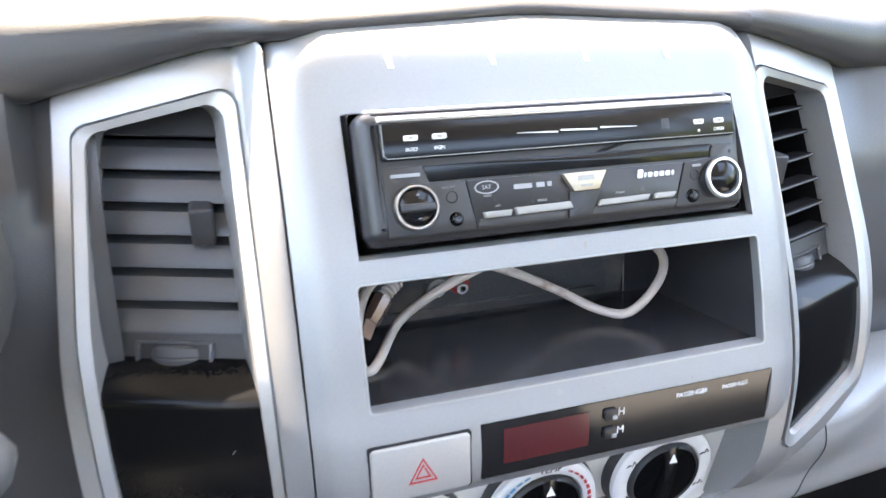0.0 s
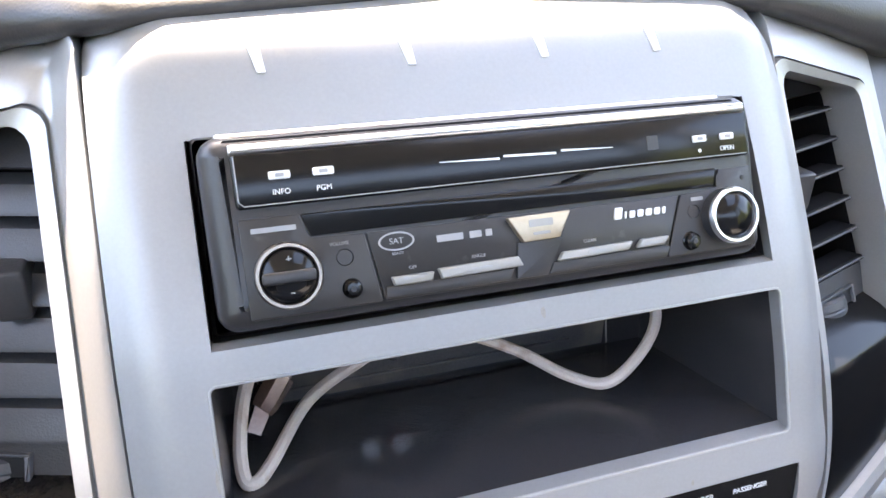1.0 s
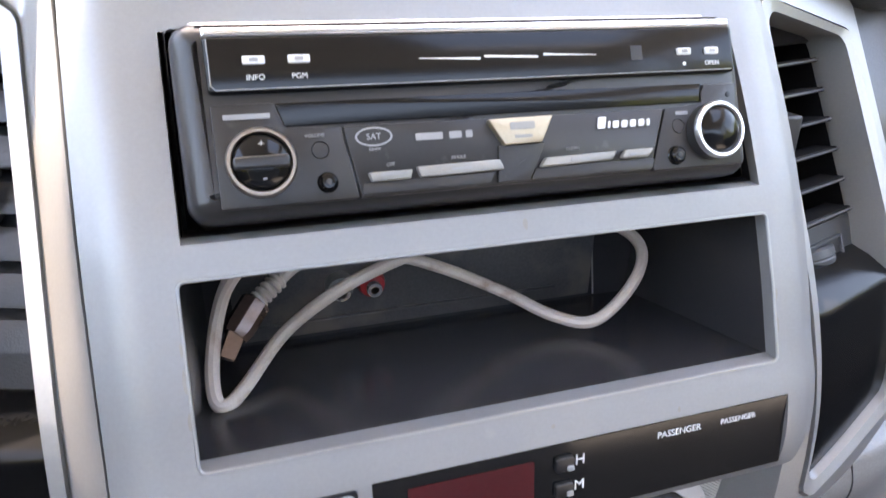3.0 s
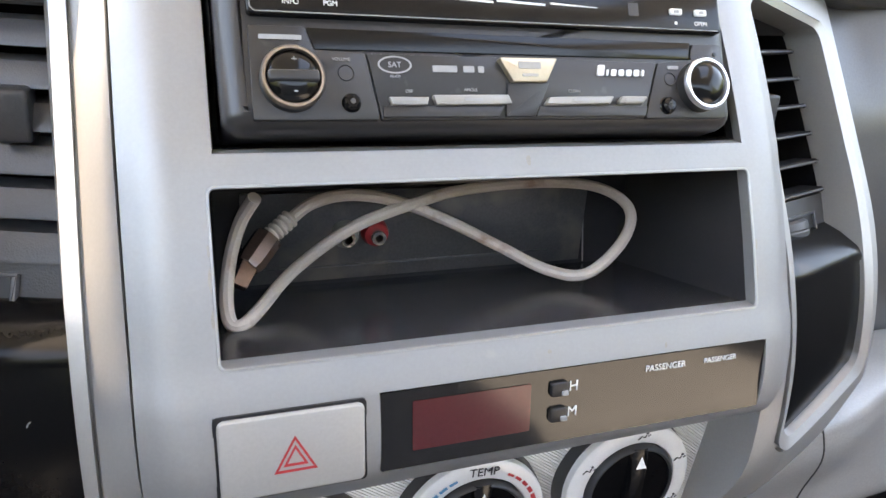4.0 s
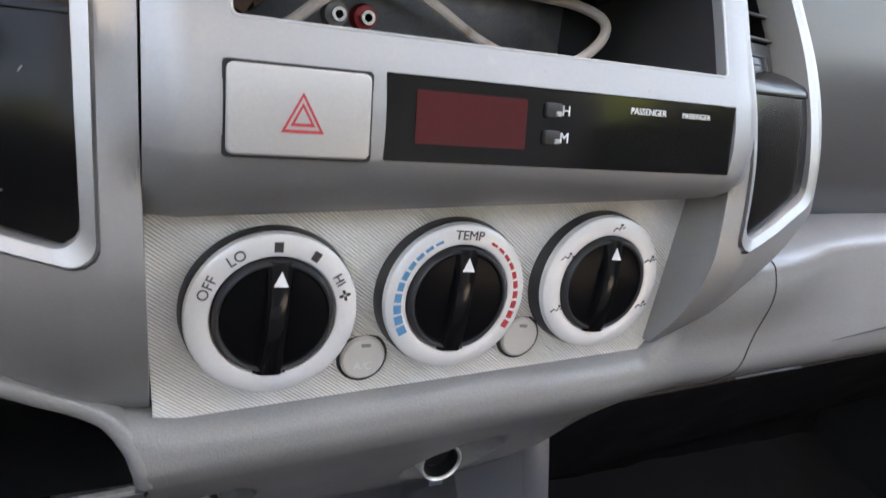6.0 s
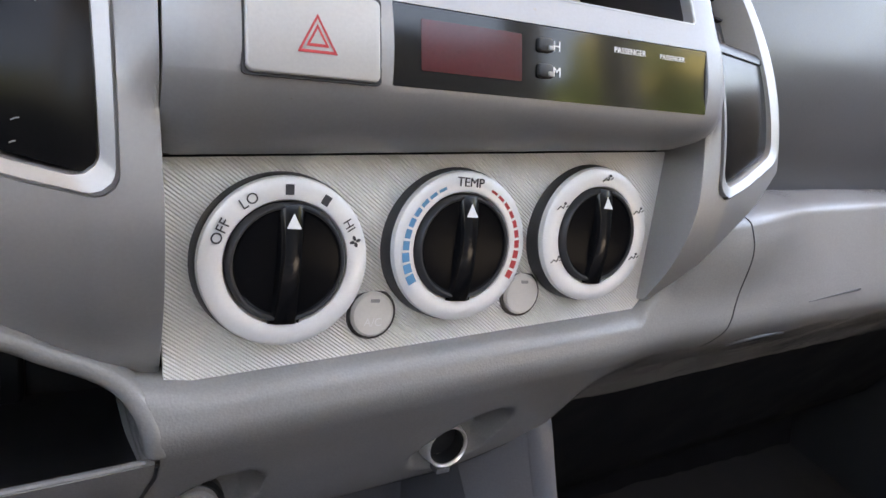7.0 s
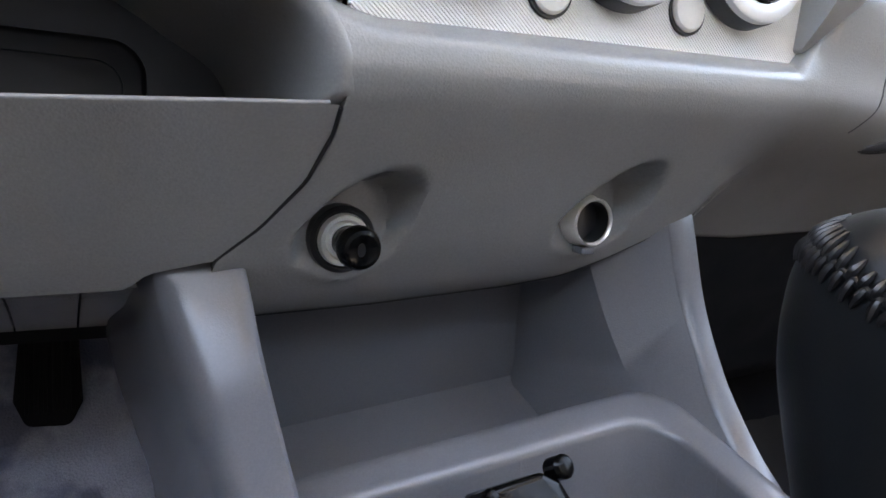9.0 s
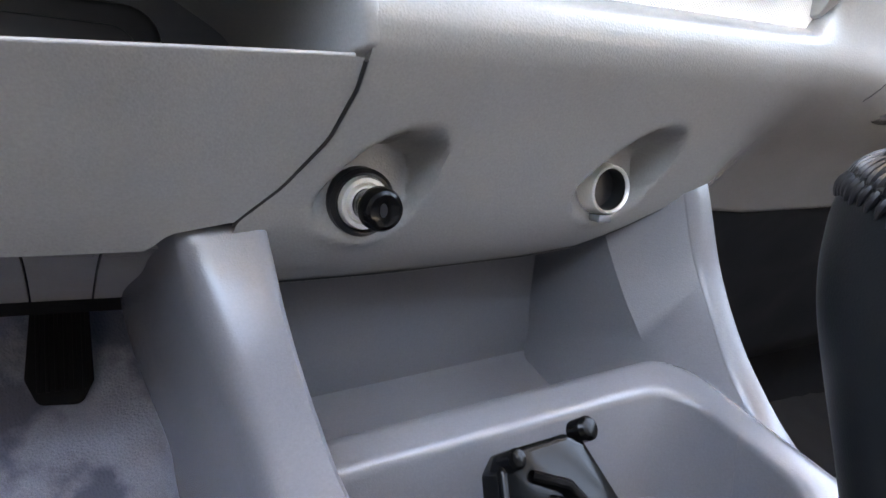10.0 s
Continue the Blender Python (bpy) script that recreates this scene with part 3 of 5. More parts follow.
def build_pocket():
    """An open storage tray of thin black walls."""
    def ring(y, z0, z1, x0, x1):
        return [(x0, y, z0), (x1, y, z0), (x1, y, z1), (x0, y, z1)]
    bm = loft([[(-0.0004, 0.2838, 0.5916), (0.1924, 0.2838, 0.5916), (0.1924, 0.3035, 0.6404), (-0.0004, 0.3035, 0.6404)], ring(0.372, 0.5745, 0.6185, 0.002, 0.190)], True, (False, True))
    bm.faces.ensure_lookup_table()
    ob = setting(mesh_ob("storage_pocket", bm, TRAY), "open black plastic storage pocket below the radio", "storage pocket")
    plate = slab(rect(0.012, 0.168, -0.0195, 0.0195, 0.0006), 0.0, 0.002, 0.0003, 2, Matrix.Translation((0, 0.3688, 0.5972)))
    part("back_plate", plate, PLATE, ob, "scuffed grey metal plate")
    part("fold", box(0.020, 0.150, 0.3672, 0.369, 0.5835, 0.5845, 0.0003), PLATE, ob)
    # worn rim in a lighter paint that also stands for the bevel's highlight
    lip = [panel_at(x, z) + Vector((0, 0.0003, 0)) for x, z in rect(-0.0002, 0.1922, 0.5918, 0.6402, 0.0022, 5)]
    part("worn_lit_rim", tube(lip + lip[:2], 0.0006, 6, caps=False), BEZEL, ob, "worn edge of the opening, brightened for its bevel highlight")
    r = mesh_ob("ridge", tube([(0.1665, 0.3715, 0.617), (0.1722, 0.3715, 0.5755)], 0.0004, 6), PRINT)
    r.parent = ob
    return ob


build_pocket()


# ---- radio ----
A = math.atan(0.45)
RADIO = Matrix(((1, 0, 0, 0), (0, math.cos(A), math.sin(A), 0.315), (0, -math.sin(A), math.cos(A), 0.694), (0, 0, 0, 1)))


def on_face(x, v, w, m=RADIO):
    """A frame for lettering on a face: x right, y up, z towards the reader, w in front of it."""
    return m @ Matrix(((1, 0, 0, x), (0, 0, -1, -w), (0, 1, 0, v), (0, 0, 0, 1)))


def disc(x, z, r, n=28):
    return [(x + r * math.cos(2 * math.pi * i / n), z + r * math.sin(2 * math.pi * i / n)) for i in range(n)]


def moved(x, v, y=0.0):
    return RADIO @ Matrix.Translation((x, y, v))


def build_radio():
    t = thing("car_radio", RADIO @ Vector((0.096, 0.02, -0.015)), "black single-slot car radio with folding screen, set in the silver panel", "car radio")
    M = RADIO
    # the dark sleeve that fills the opening
    sl = loft([[panel_at(x, z) + Vector((0, d, 0)) for x, z in rect(0.0026, 0.1899, 0.6496, 0.6994)] for d in (0.0035, 0.008)]
              + [[M @ Vector((x, 0.012, v)) for x, v in rect(0.0040, 0.1868, -0.0420, 0.0132, 0.002)]], True, (False, False))
    part("sleeve", sl, BLACK, t, "matt black mounting sleeve")
    part("body", slab(rect(0.0048, 0.1830, -0.0412, 0.0128, 0.006), 0.0014, 0.045, 0.0075, 6, M), NOSE, t)
    scr = part("screen", slab(rect(0.0136, 0.1766, -0.0079, 0.0066, 0.0012), -0.0014, 0.012, 0.0008, 3, M), GLOSS, t, "glossy black folded screen strip")
    part("trim_strip", slab(rect(0.0134, 0.1766, 0.0067, 0.0094, 0.0006), -0.0010, 0.0055, 0.0010, 3, M), SATIN, t, "bright satin metal edge")
    part("trim_strip", slab(rect(0.0100, 0.1740, 0.0107, 0.0138, 0.0010), 0.0072, 0.026, 0.0018, 3, M), SATIN, t, "bright satin metal rear edge")
    part("slot", slab(rect(0.0120, 0.1758, 0.0085, 0.0112, 0.0006), 0.0036, 0.022, 0, 2, M), MATT, t, "dark gap between the metal edges")
    line = join(*[tube([M @ Vector(p) for p in ((0.0145, -0.00145, 0.0062), (0.0145, -0.00145, -0.0060), (0.0158, -0.00145, -0.0072), (0.1752, -0.00145, -0.0072))], 0.00018, 6)])
    part("edge_line", line, PRINT, scr)
    for x, w in ((0.0258, 0.0058), (0.0375, 0.0058), (0.1575, 0.0050), (0.1679, 0.0050)):
        v = 0.0003 if x < 0.1 else -0.0012
        k = part("button", slab(rect(x - w / 2, x + w / 2, v - 0.0011, v + 0.0011, 0.0005), -0.0022, 0.0, 0.0003, 2, M), WHITE, t, "small pale key")
        part("lamp", slab(rect(x - w / 5, x + w / 5, v - 0.0005, v + 0.0005, 0.0003), -0.0024, -0.0021, 0, 2, M), PRINT, k, "grey centre mark")
    for s, x, v in (("INFO", 0.0259, -0.0042), ("PGM", 0.0373, -0.0042), ("OPEN", 0.1679, -0.0050)):
        part("lettering", words(s, 0.0021, on_face(x, v, 0.0015)), WHITE, scr)
    part("mark", slab(disc(0.1575, -0.005, 0.0006, 10), -0.0016, -0.001, 0, 2, M), WHITE, scr)
    for a, b, h in ((0.0705, 0.0889, (0.0002, 0.0007)), (0.0902, 0.1071, (0.0007, 0.0007)), (0.1089, 0.1264, (0.0007, 0.0002))):
        part("mark", slab([(a, -0.0006 - h[0] / 2), (b, -0.0012 - h[1] / 2), (b, -0.0012 + h[1] / 2), (a, -0.0006 + h[0] / 2)], -0.00165, -0.001, 0, 2, M), WHITE, scr)
    part("sensor", slab(rect(0.1385, 0.1425, -0.0032, 0.0012, 0.0003), -0.00155, -0.001, 0, 2, M), NOSE, scr, "dark sensor window")
    # lower face: three plates parted by slanting joints
    y0, y1 = 0.0004, 0.012
    lo, hi = -0.0378, -0.0105
    face = part("face", slab(poly((0.0136, lo), (0.0500, lo), (0.0468, -0.0178), (0.0318, -0.0172), (0.0296, hi), (0.0136, hi), r=0.0008), y0, y1, 0.0004, 2, M), FACE, t, "dark grey left face plate")
    fm = part("face", slab(poly((0.0506, lo), (0.1424, lo), (0.1494, -0.0184), (0.0474, -0.0178)), y0, y1, 0.0004, 2, M), FACE, t, "dark grey middle face plate")
    fr = part("face", slab(poly((0.1430, lo), (0.1770, lo), (0.1776, hi - 0.001), (0.1650, hi - 0.001), (0.1640, -0.0172), (0.1500, -0.0184), r=0.0008), y0, y1, 0.0004, 2, M), FACE, t, "dark grey right face plate")
    part("disc_slot", slab(poly((0.0322, -0.0170), (0.1636, -0.0170), (0.1646, -0.0110), (0.0300, -0.0106)), 0.0009, 0.010, 0.0003, 2, M), GLOSS, t, "glossy black disc slot flap")
    # lower facet of the middle plate and its keys
    for pts in (((0.0506, -0.0372), (0.0882, -0.0372), (0.0905, -0.0338), (0.0512, -0.0338)), ((0.1010, -0.0372), (0.1425, -0.0372), (0.1440, -0.0338), (0.1030, -0.0338))):
        part("facet", slab(poly(*pts), -0.0004, 0.002, 0.0003, 2, M), FACE, fm)
    for pts in (((0.0535, -0.0338), (0.0645, -0.0338), (0.0655, -0.0312), (0.0527, -0.0312)), ((0.0675, -0.0338), (0.0930, -0.0334), (0.0915, -0.0303), (0.0665, -0.0306)),
                ((0.1040, -0.0338), (0.1285, -0.0332), (0.1305, -0.0306), (0.1062, -0.0310)), ((0.1312, -0.0332), (0.1412, -0.0332), (0.1438, -0.0306), (0.1335, -0.0306))):
        k = part("key", slab(poly(*pts), -0.0014, 0.002, 0.0005, 3, M), KEY, t, "worn silver key")
        cx = sum(p[0] for p in pts) / 4
        part("mark", slab(rect(cx - 0.003, cx + 0.003, -0.0325, -0.0317), -0.0016, -0.001, 0, 2, M), PRINT, k)
    bd = part("badge", slab(poly((0.0935, -0.0265), (0.1053, -0.0263), (0.1097, -0.0186), (0.0890, -0.0188)), -0.0020, 0.002, 0.0004, 3, M), BADGE, t, "bright pale metal disc emblem plate")
    for v, h, w in ((-0.0212, 0.0022, 0.0078), (-0.0243, 0.0009, 0.0056)):
        part("emblem", slab(rect(0.0994 - w / 2, 0.0994 + w / 2, v - h / 2, v + h / 2, 0.0004), -0.0022, -0.0015, 0, 2, M), KEY, bd)
    part("badge_holder", slab(poly((0.0905, -0.0372), (0.1008, -0.0372), (0.1070, -0.0262), (0.0920, -0.0264)), -0.0007, 0.002, 0.0004, 2, M), NOSE, t)
    # maker's mark and slogans as plain bars
    x = 0.1250
    for w in (0.0026, 0.0007, 0.0020, 0.0020, 0.0020, 0.0020, 0.0010):
        tall = 0.0036 if w == 0.0026 else 0.0022
        bar = poly((x, -0.0235), (x + w, -0.0235), (x + w + 0.22 * tall, -0.0235 + tall), (x + 0.22 * tall, -0.0235 + tall), r=0.0005)
        part("logo_bar", slab(bar, -0.0002, 0.001, 0, 2, M), WHITE, fm)
        x += w + 0.0010
    for a, b in ((0.0675, 0.0755), (0.0775, 0.0812), (0.0825, 0.0845)):
        part("logo_bar", slab(rect(a, b, -0.0232, -0.0212, 0.0003), 0.0, 0.001, 0, 2, M), PRINT, fm)
    oval = lambda a, b: [(0.0556 + a * math.cos(2 * math.pi * i / 28), -0.0213 + b * math.sin(2 * math.pi * i / 28)) for i in range(28)]
    part("logo_oval", loft([[M @ Vector((p[0], -0.00005, p[1])) for p in oval(0.0053, 0.0027)], [M @ Vector((p[0], -0.00005, p[1])) for p in oval(0.0047, 0.0022)]]), PRINT, fm)
    part("lettering", words("SAT", 0.0024, on_face(0.0556, -0.0213, -0.0001)), PRINT, fm)
    part("lettering", words("READY", 0.0011, on_face(0.0556, -0.0248, -0.0001)), PRINT, fm)
    for s, x, v in (("OFF", 0.0595, -0.0293), ("ANGLE", 0.0795, -0.0287), ("CLEAN", 0.1160, -0.0288)):
        part("lettering", words(s, 0.0014, on_face(x, v, -0.0001)), PRINT, fm)
    part("lettering", words("VOLUME", 0.0014, on_face(0.0395, -0.0200, -0.0001)), PRINT, face)
    part("logo_bar", slab(rect(0.0165, 0.0285, -0.0146, -0.0132, 0.0002), 0.0001, 0.001, 0, 2, M), PRINT, face)
    part("logo_bar", slab(rect(0.1535, 0.1580, -0.0208, -0.0196, 0.0002), 0.0001, 0.001, 0, 2, M), PRINT, fr)
    # knobs
    for x, v, r, name in ((0.0248, -0.0266, 0.0090, "volume_knob"), (0.1660, -0.0268, 0.0090, "select_knob")):
        W = moved(x, v)
        kn = part(name, lathe([(0, -0.0065), (0.003, -0.0064), (0.0058, -0.0056), (0.0072, -0.0044), (0.0074, 0.002)], 36, W), GLOSS, t, "glossy black round knob")
        part("knob_ring", lathe([(0.0074, -0.0044), (0.0078, -0.0052), (0.0086, -0.0052), (0.0091, -0.0044), (0.0091, -0.0034)], 40, W), SATIN if x > 0.1 else BRONZE, kn, "polished metal ring")
        part("skirt", lathe([(0.0090, -0.0036), (0.0090, 0.002)], 40, W), NOSE, kn)
        if x < 0.1:
            part("grip_bar", slab(rect(x - 0.0071, x + 0.0071, v - 0.0019, v + 0.0014, 0.001), -0.0071, -0.003, 0.0008, 3, M), NOSE, kn)
            part("lettering", words("+", 0.0034, on_face(x + 0.0003, v + 0.0043, 0.0060)), PRINT, kn)
            part("lettering", words("-", 0.0044, on_face(x + 0.0003, v - 0.0042, 0.0060)), PRINT, kn)
    for x, v, r in ((0.0407, -0.0239, 0.0023), (0.1542, -0.0242, 0.0022)):
        part("jack", lathe([(0, 0.001), (r * 0.8, 0.0009), (r, 0.0001), (r * 1.08, 0.0003)], 20, moved(x, v)), BLACK, t, "small round jack cover")
    for x, v, r in ((0.0417, -0.0328, 0.0028), (0.1522, -0.0335, 0.0030)):
        j = part("button", lathe([(0, -0.0020), (r * 0.6, -0.0019), (r * 0.85, -0.0013), (r * 0.9, 0.0), (r * 1.1, 0.0006)], 24, moved(x, v)), GLOSS, t, "small round glossy key")
        part("mark", slab(disc(x, v, r * 0.3, 12), -0.0021, -0.0018, 0, 2, M), DARK, j)
    part("screw", lathe([(0, 0.0001), (0.0008, 0.0002), (0.0010, 0.0006)], 14, moved(0.1742, -0.0150)), BLACK, t)
    return t


build_radio()


# ---- hazard switch, clock ----
def tilt_at(z):
    """Frame on the panel's face at height z: local x right, y inwards, z up along the face."""
    s = (panel_y(z + 0.008) - panel_y(z - 0.008)) / 0.016
    a = math.atan(s)
    return Matrix(((1, 0, 0, 0), (0, math.cos(a), math.sin(a), panel_y(z)), (0, -math.sin(a), math.cos(a), z), (0, 0, 0, 1)))


def build_hazard():
    m = tilt_at(0.5668)
    t = thing("hazard_switch", m @ Vector((0.019, 0.005, 0)), "wide silver hazard light push switch with a red triangle", "switch")
    part("surround", slab(rect(-0.0032, 0.0412, -0.0137, 0.0137, 0.0015), 0.0006, 0.012, 0, 2, m), BLACK, t, "black gap")
    cap = part("cap", slab(rect(-0.0022, 0.0404, -0.0129, 0.0128, 0.0022), -0.0009, 0.006, 0.0008, 3, m), BUTTON, t)

    def tri(s):
        return [(0.0194 + s * p[0], -0.0013 + s * p[1]) for p in ((0, 0.0072), (0.0064, -0.0046), (-0.0064, -0.0046))]
    for a, b in ((1.0, 0.80), (0.58, 0.38)):
        ra, rb = [[m @ Vector((p[0], -0.00115, p[1])) for p in tri(s)] for s in (a, b)]
        part("triangle", loft([ra, rb]), RED, cap, "red triangle outline")
    return t


build_hazard()


def build_clock():
    m = tilt_at(0.5675)
    t = thing("clock_display", m @ Vector((0.12, 0.005, 0)), "dark glossy clock and indicator display strip with unlit red window", "clock")
    lens = part("lens", slab(rect(0.0458, 0.1947, -0.0136, 0.0132, 0.0004), 0.0014, 0.008, 0, 2, m), LENS, t)
    part("window", slab(rect(0.0560, 0.0970, -0.0078, 0.0092, 0.0006), 0.0011, 0.0020, 0, 2, m), LED, t, "dull red unlit window")
    for s, v in (("H", 0.0062), ("M", -0.0032)):
        k = part("button", slab(rect(0.1040, 0.1106, v - 0.0026, v + 0.0026, 0.0012), -0.0002, 0.003, 0.0006, 3, m), BLACK, t, "small black setting key")
        part("key_tip", slab(rect(0.1078, 0.1102, v - 0.0021, v - 0.0003, 0.0005), -0.0010, 0.001, 0.0004, 2, m), PRINT, k)
        part("lettering", words(s, 0.0052, on_face(0.1131, v, -0.0012, m)), WHITE, lens)
    part("lettering", words("PASSENGER", 0.0033, on_face(0.1503, 0.0084, -0.0012, m)), WHITE, lens)
    part("lettering", words("PASSENGER", 0.0028, on_face(0.1742, 0.0083, -0.0012, m)), WHITE, lens)
    return t


build_clock()


# ---- climate dials ----
def dial_frame(x, z, off):
    r = radians(3.5)
    return Matrix.Translation((x, hvac_y(z - roll(x)) + off, z)) @ Matrix.Rotation(r, 4, "Y")


def ring_mark(m, ang, r0, r1, half, y):
    """A block on a dial ring; ang in degrees clockwise from the top."""
    out = []
    for r, a in ((r0, ang - half * r1 / r0), (r1, ang - half), (r1, ang + half), (r0, ang + half * r1 / r0)):
        out.append(m @ Vector((r * math.sin(radians(a)), y, r * math.cos(radians(a)))))
    bm = bmesh.new()
    bm.faces.new([bm.verts.new(p) for p in out])
    return bm


def build_dial(kind, x, z):
    m = dial_frame(x, z, 0.0)
    label = {"fan": "round fan speed dial with silver ring and black knob", "temp": "round temperature dial with blue and red scale and black knob",
             "mode": "round air direction dial with silver ring and black knob"}[kind]
    t = thing("climate_dial", m @ Vector((0, 0.001, -0.03)), label, "dial", "climate dials")
    part("base", lathe([(0.0300, -0.0072), (0.0316, -0.0070), (0.0320, -0.0060), (0.0326, 0.001)], 56, m), DARK, t, "dark base ring")
    ring = part("ring", lathe([(0.0222, -0.0085), (0.0230, -0.0108), (0.0238, -0.0112), (0.0298, -0.0108), (0.0310, -0.0100), (0.0314, -0.0085), (0.0313, -0.0066)], 64, m), RING, t, "satin silver ring")
    R, D = 0.0220, -0.0122
    knob = part("knob", lathe([(0, D), (0.015, D), (0.0190, D + 0.0004), (0.0205, D - 0.0004), (0.0216, D + 0.0008), (R, D + 0.003), (R, -0.002)], 56, m), KNOB, t, "satin black knob")
    part("rim", lathe([(0.0196, D + 0.0006), (0.0200, D - 0.0007), (0.0207, D - 0.0009), (0.0214, D - 0.0003), (0.0222, D + 0.0018), (0.0222, D + 0.0032)], 56, m), RIM, knob, "dull charcoal rim")

    def crest(v):
        return D - 0.0008 - 0.0036 * math.sin(math.pi * min(1, max(0, (0.0212 - v) / 0.0436))) ** 0.9
    rows = []
    for v in [0.0212 - 0.0436 * i / 18 for i in range(19)]:
        h = crest(v)
        w = 0.0036 + 0.0009 * abs(v / 0.022) ** 2
        rows.append([m @ Vector(p) for p in ((-w - 0.0014, D + 0.001, v), (-w - 0.0005, h + 0.0020, v), (-w, h + 0.0010, v), (-w * 0.7, h + 0.0002, v), (0, h, v), (w * 0.7, h + 0.0002, v), (w, h + 0.0010, v), (w + 0.0005, h + 0.0020, v), (w + 0.0014, D + 0.001, v))])
    part("grip", loft(rows, False), GLOSS, knob, "raised grip bar", 50)
    bm = bmesh.new()
    bm.faces.new([bm.verts.new(m @ Vector(p)) for p in ((-0.0027, crest(0.0130) - 0.0004, 0.0130), (0.0027, crest(0.0130) - 0.0004, 0.0130), (0.0, crest(0.0184) - 0.0004, 0.0184))])
    part("pointer", bm, WHITE, knob, "white triangle")
    y = -0.0114

    def text(s, size, ang, r, name="lettering", ink=INK):
        a = radians(ang)
        f = m @ Matrix(((math.cos(a), math.sin(a), 0, r * math.sin(a)), (0, 0, -1, y), (-math.sin(a), math.cos(a), 0, r * math.cos(a)), (0, 0, 0, 1)))
        part(name, words(s, size, f), ink, ring)
    if kind == "fan":
        text("OFF", 0.0054, -67, 0.0264)
        text("LO", 0.0054, -35.5, 0.0264)
        part("mark", ring_mark(m, -3, 0.0246, 0.0284, 3.2, y), INK, ring)
        part("mark", ring_mark(m, 28, 0.0246, 0.0284, 3.0, y), INK, ring)
        text("HI", 0.0050, 56.5, 0.0264)
        for k in range(4):
            a, b = radians(71), radians(20 + 90 * k)
            cx, cz = 0.0266 * math.sin(a), 0.0266 * math.cos(a)
            part("fan_blade", slab([(cx + 0.0013 * math.cos(b) + 0.0010 * math.cos(q) * math.cos(b) - 0.0006 * math.sin(q) * math.sin(b),
                                     cz + 0.0013 * math.sin(b) + 0.0010 * math.cos(q) * math.sin(b) + 0.0006 * math.sin(q) * math.cos(b)) for q in [2 * math.pi * i / 10 for i in range(10)]],
                                   y, y + 0.0004, 0, 2, m), INK, ring)
    elif kind == "temp":
        text("TEMP", 0.0054, 0, 0.0266)
        for k in range(10):
            part("mark", ring_mark(m, -29 - 10.2 * k, 0.0256 - 0.00008 * k, 0.0268 + 0.00020 * k, 3.8, y), BLUE, ring, "blue scale block")
            part("mark", ring_mark(m, 27 + 9.7 * k, 0.0258 - 0.00006 * k, 0.0269 + 0.00014 * k, 3.5, y), RED, ring, "red scale block")
    else:
        for ang in (-118, -63, 2, 62, 112):
            a = radians(ang)
            cx, cz = 0.0262 * math.sin(a), 0.0262 * math.cos(a)
            pts = [(-0.0026, -0.0012), (-0.0010, 0.0004), (0.0006, -0.0004), (0.0012, 0.0010)]
            part("figure", tube([m @ Vector((cx + p[0], y, cz + p[1])) for p in pts], 0.00028, 5), INK, ring, "small seat pictogram")
            part("figure", slab(disc(cx + 0.0016, cz + 0.0018, 0.0006, 10), y - 0.0001, y + 0.0003, 0, 2, m), INK, ring)
            part("arrow", tube([m @ Vector((cx + 0.0034, y, cz + 0.0010)), m @ Vector((cx + 0.0022, y, cz + 0.0001))], 0.00024, 5), INK, ring)
    return t


for kind, x, z in (("fan", 0.0206, 0.4902), ("temp", 0.0942, 0.4936), ("mode", 0.1668, 0.4968)):
    build_dial(kind, x, z)


def build_climate_button(x, z, mark):
    m = dial_frame(x, z, 0.0)
    t = thing("climate_button", m @ Vector((0, 0.001, -0.009)), "small round light grey push button on the climate panel", "button", "climate buttons")
    part("gap", lathe([(0.0090, -0.0008), (0.0108, -0.0007), (0.0110, 0.001)], 32, m), BLACK, t, "dark gap ring")
    cap = part("cap", lathe([(0, -0.0030), (0.006, -0.0029), (0.0085, -0.0025), (0.0095, -0.0016), (0.0097, 0.001)], 36, m), HVAC_PLAIN, t)
    part("mark", slab(rect(-0.0018, 0.0022, 0.0052, 0.0066, 0.0003), -0.0031, -0.0024, 0, 2, m), PRINT, cap, "grey indicator")
    if mark:
        part("lettering", words("A/C", 0.0048, m @ Matrix(((1, 0, 0, 0), (0, 0, -1, -0.0029), (0, 1, 0, -0.0032), (0, 0, 0, 1)))), RING, cap)
    return t


HVAC_PLAIN = mat("button_plastic", (0.66, 0.645, 0.61), 0.5, 0.05, 0.05, 60)
build_climate_button(0.0598, 0.4648, True)
build_climate_button(0.1342, 0.4684, False)


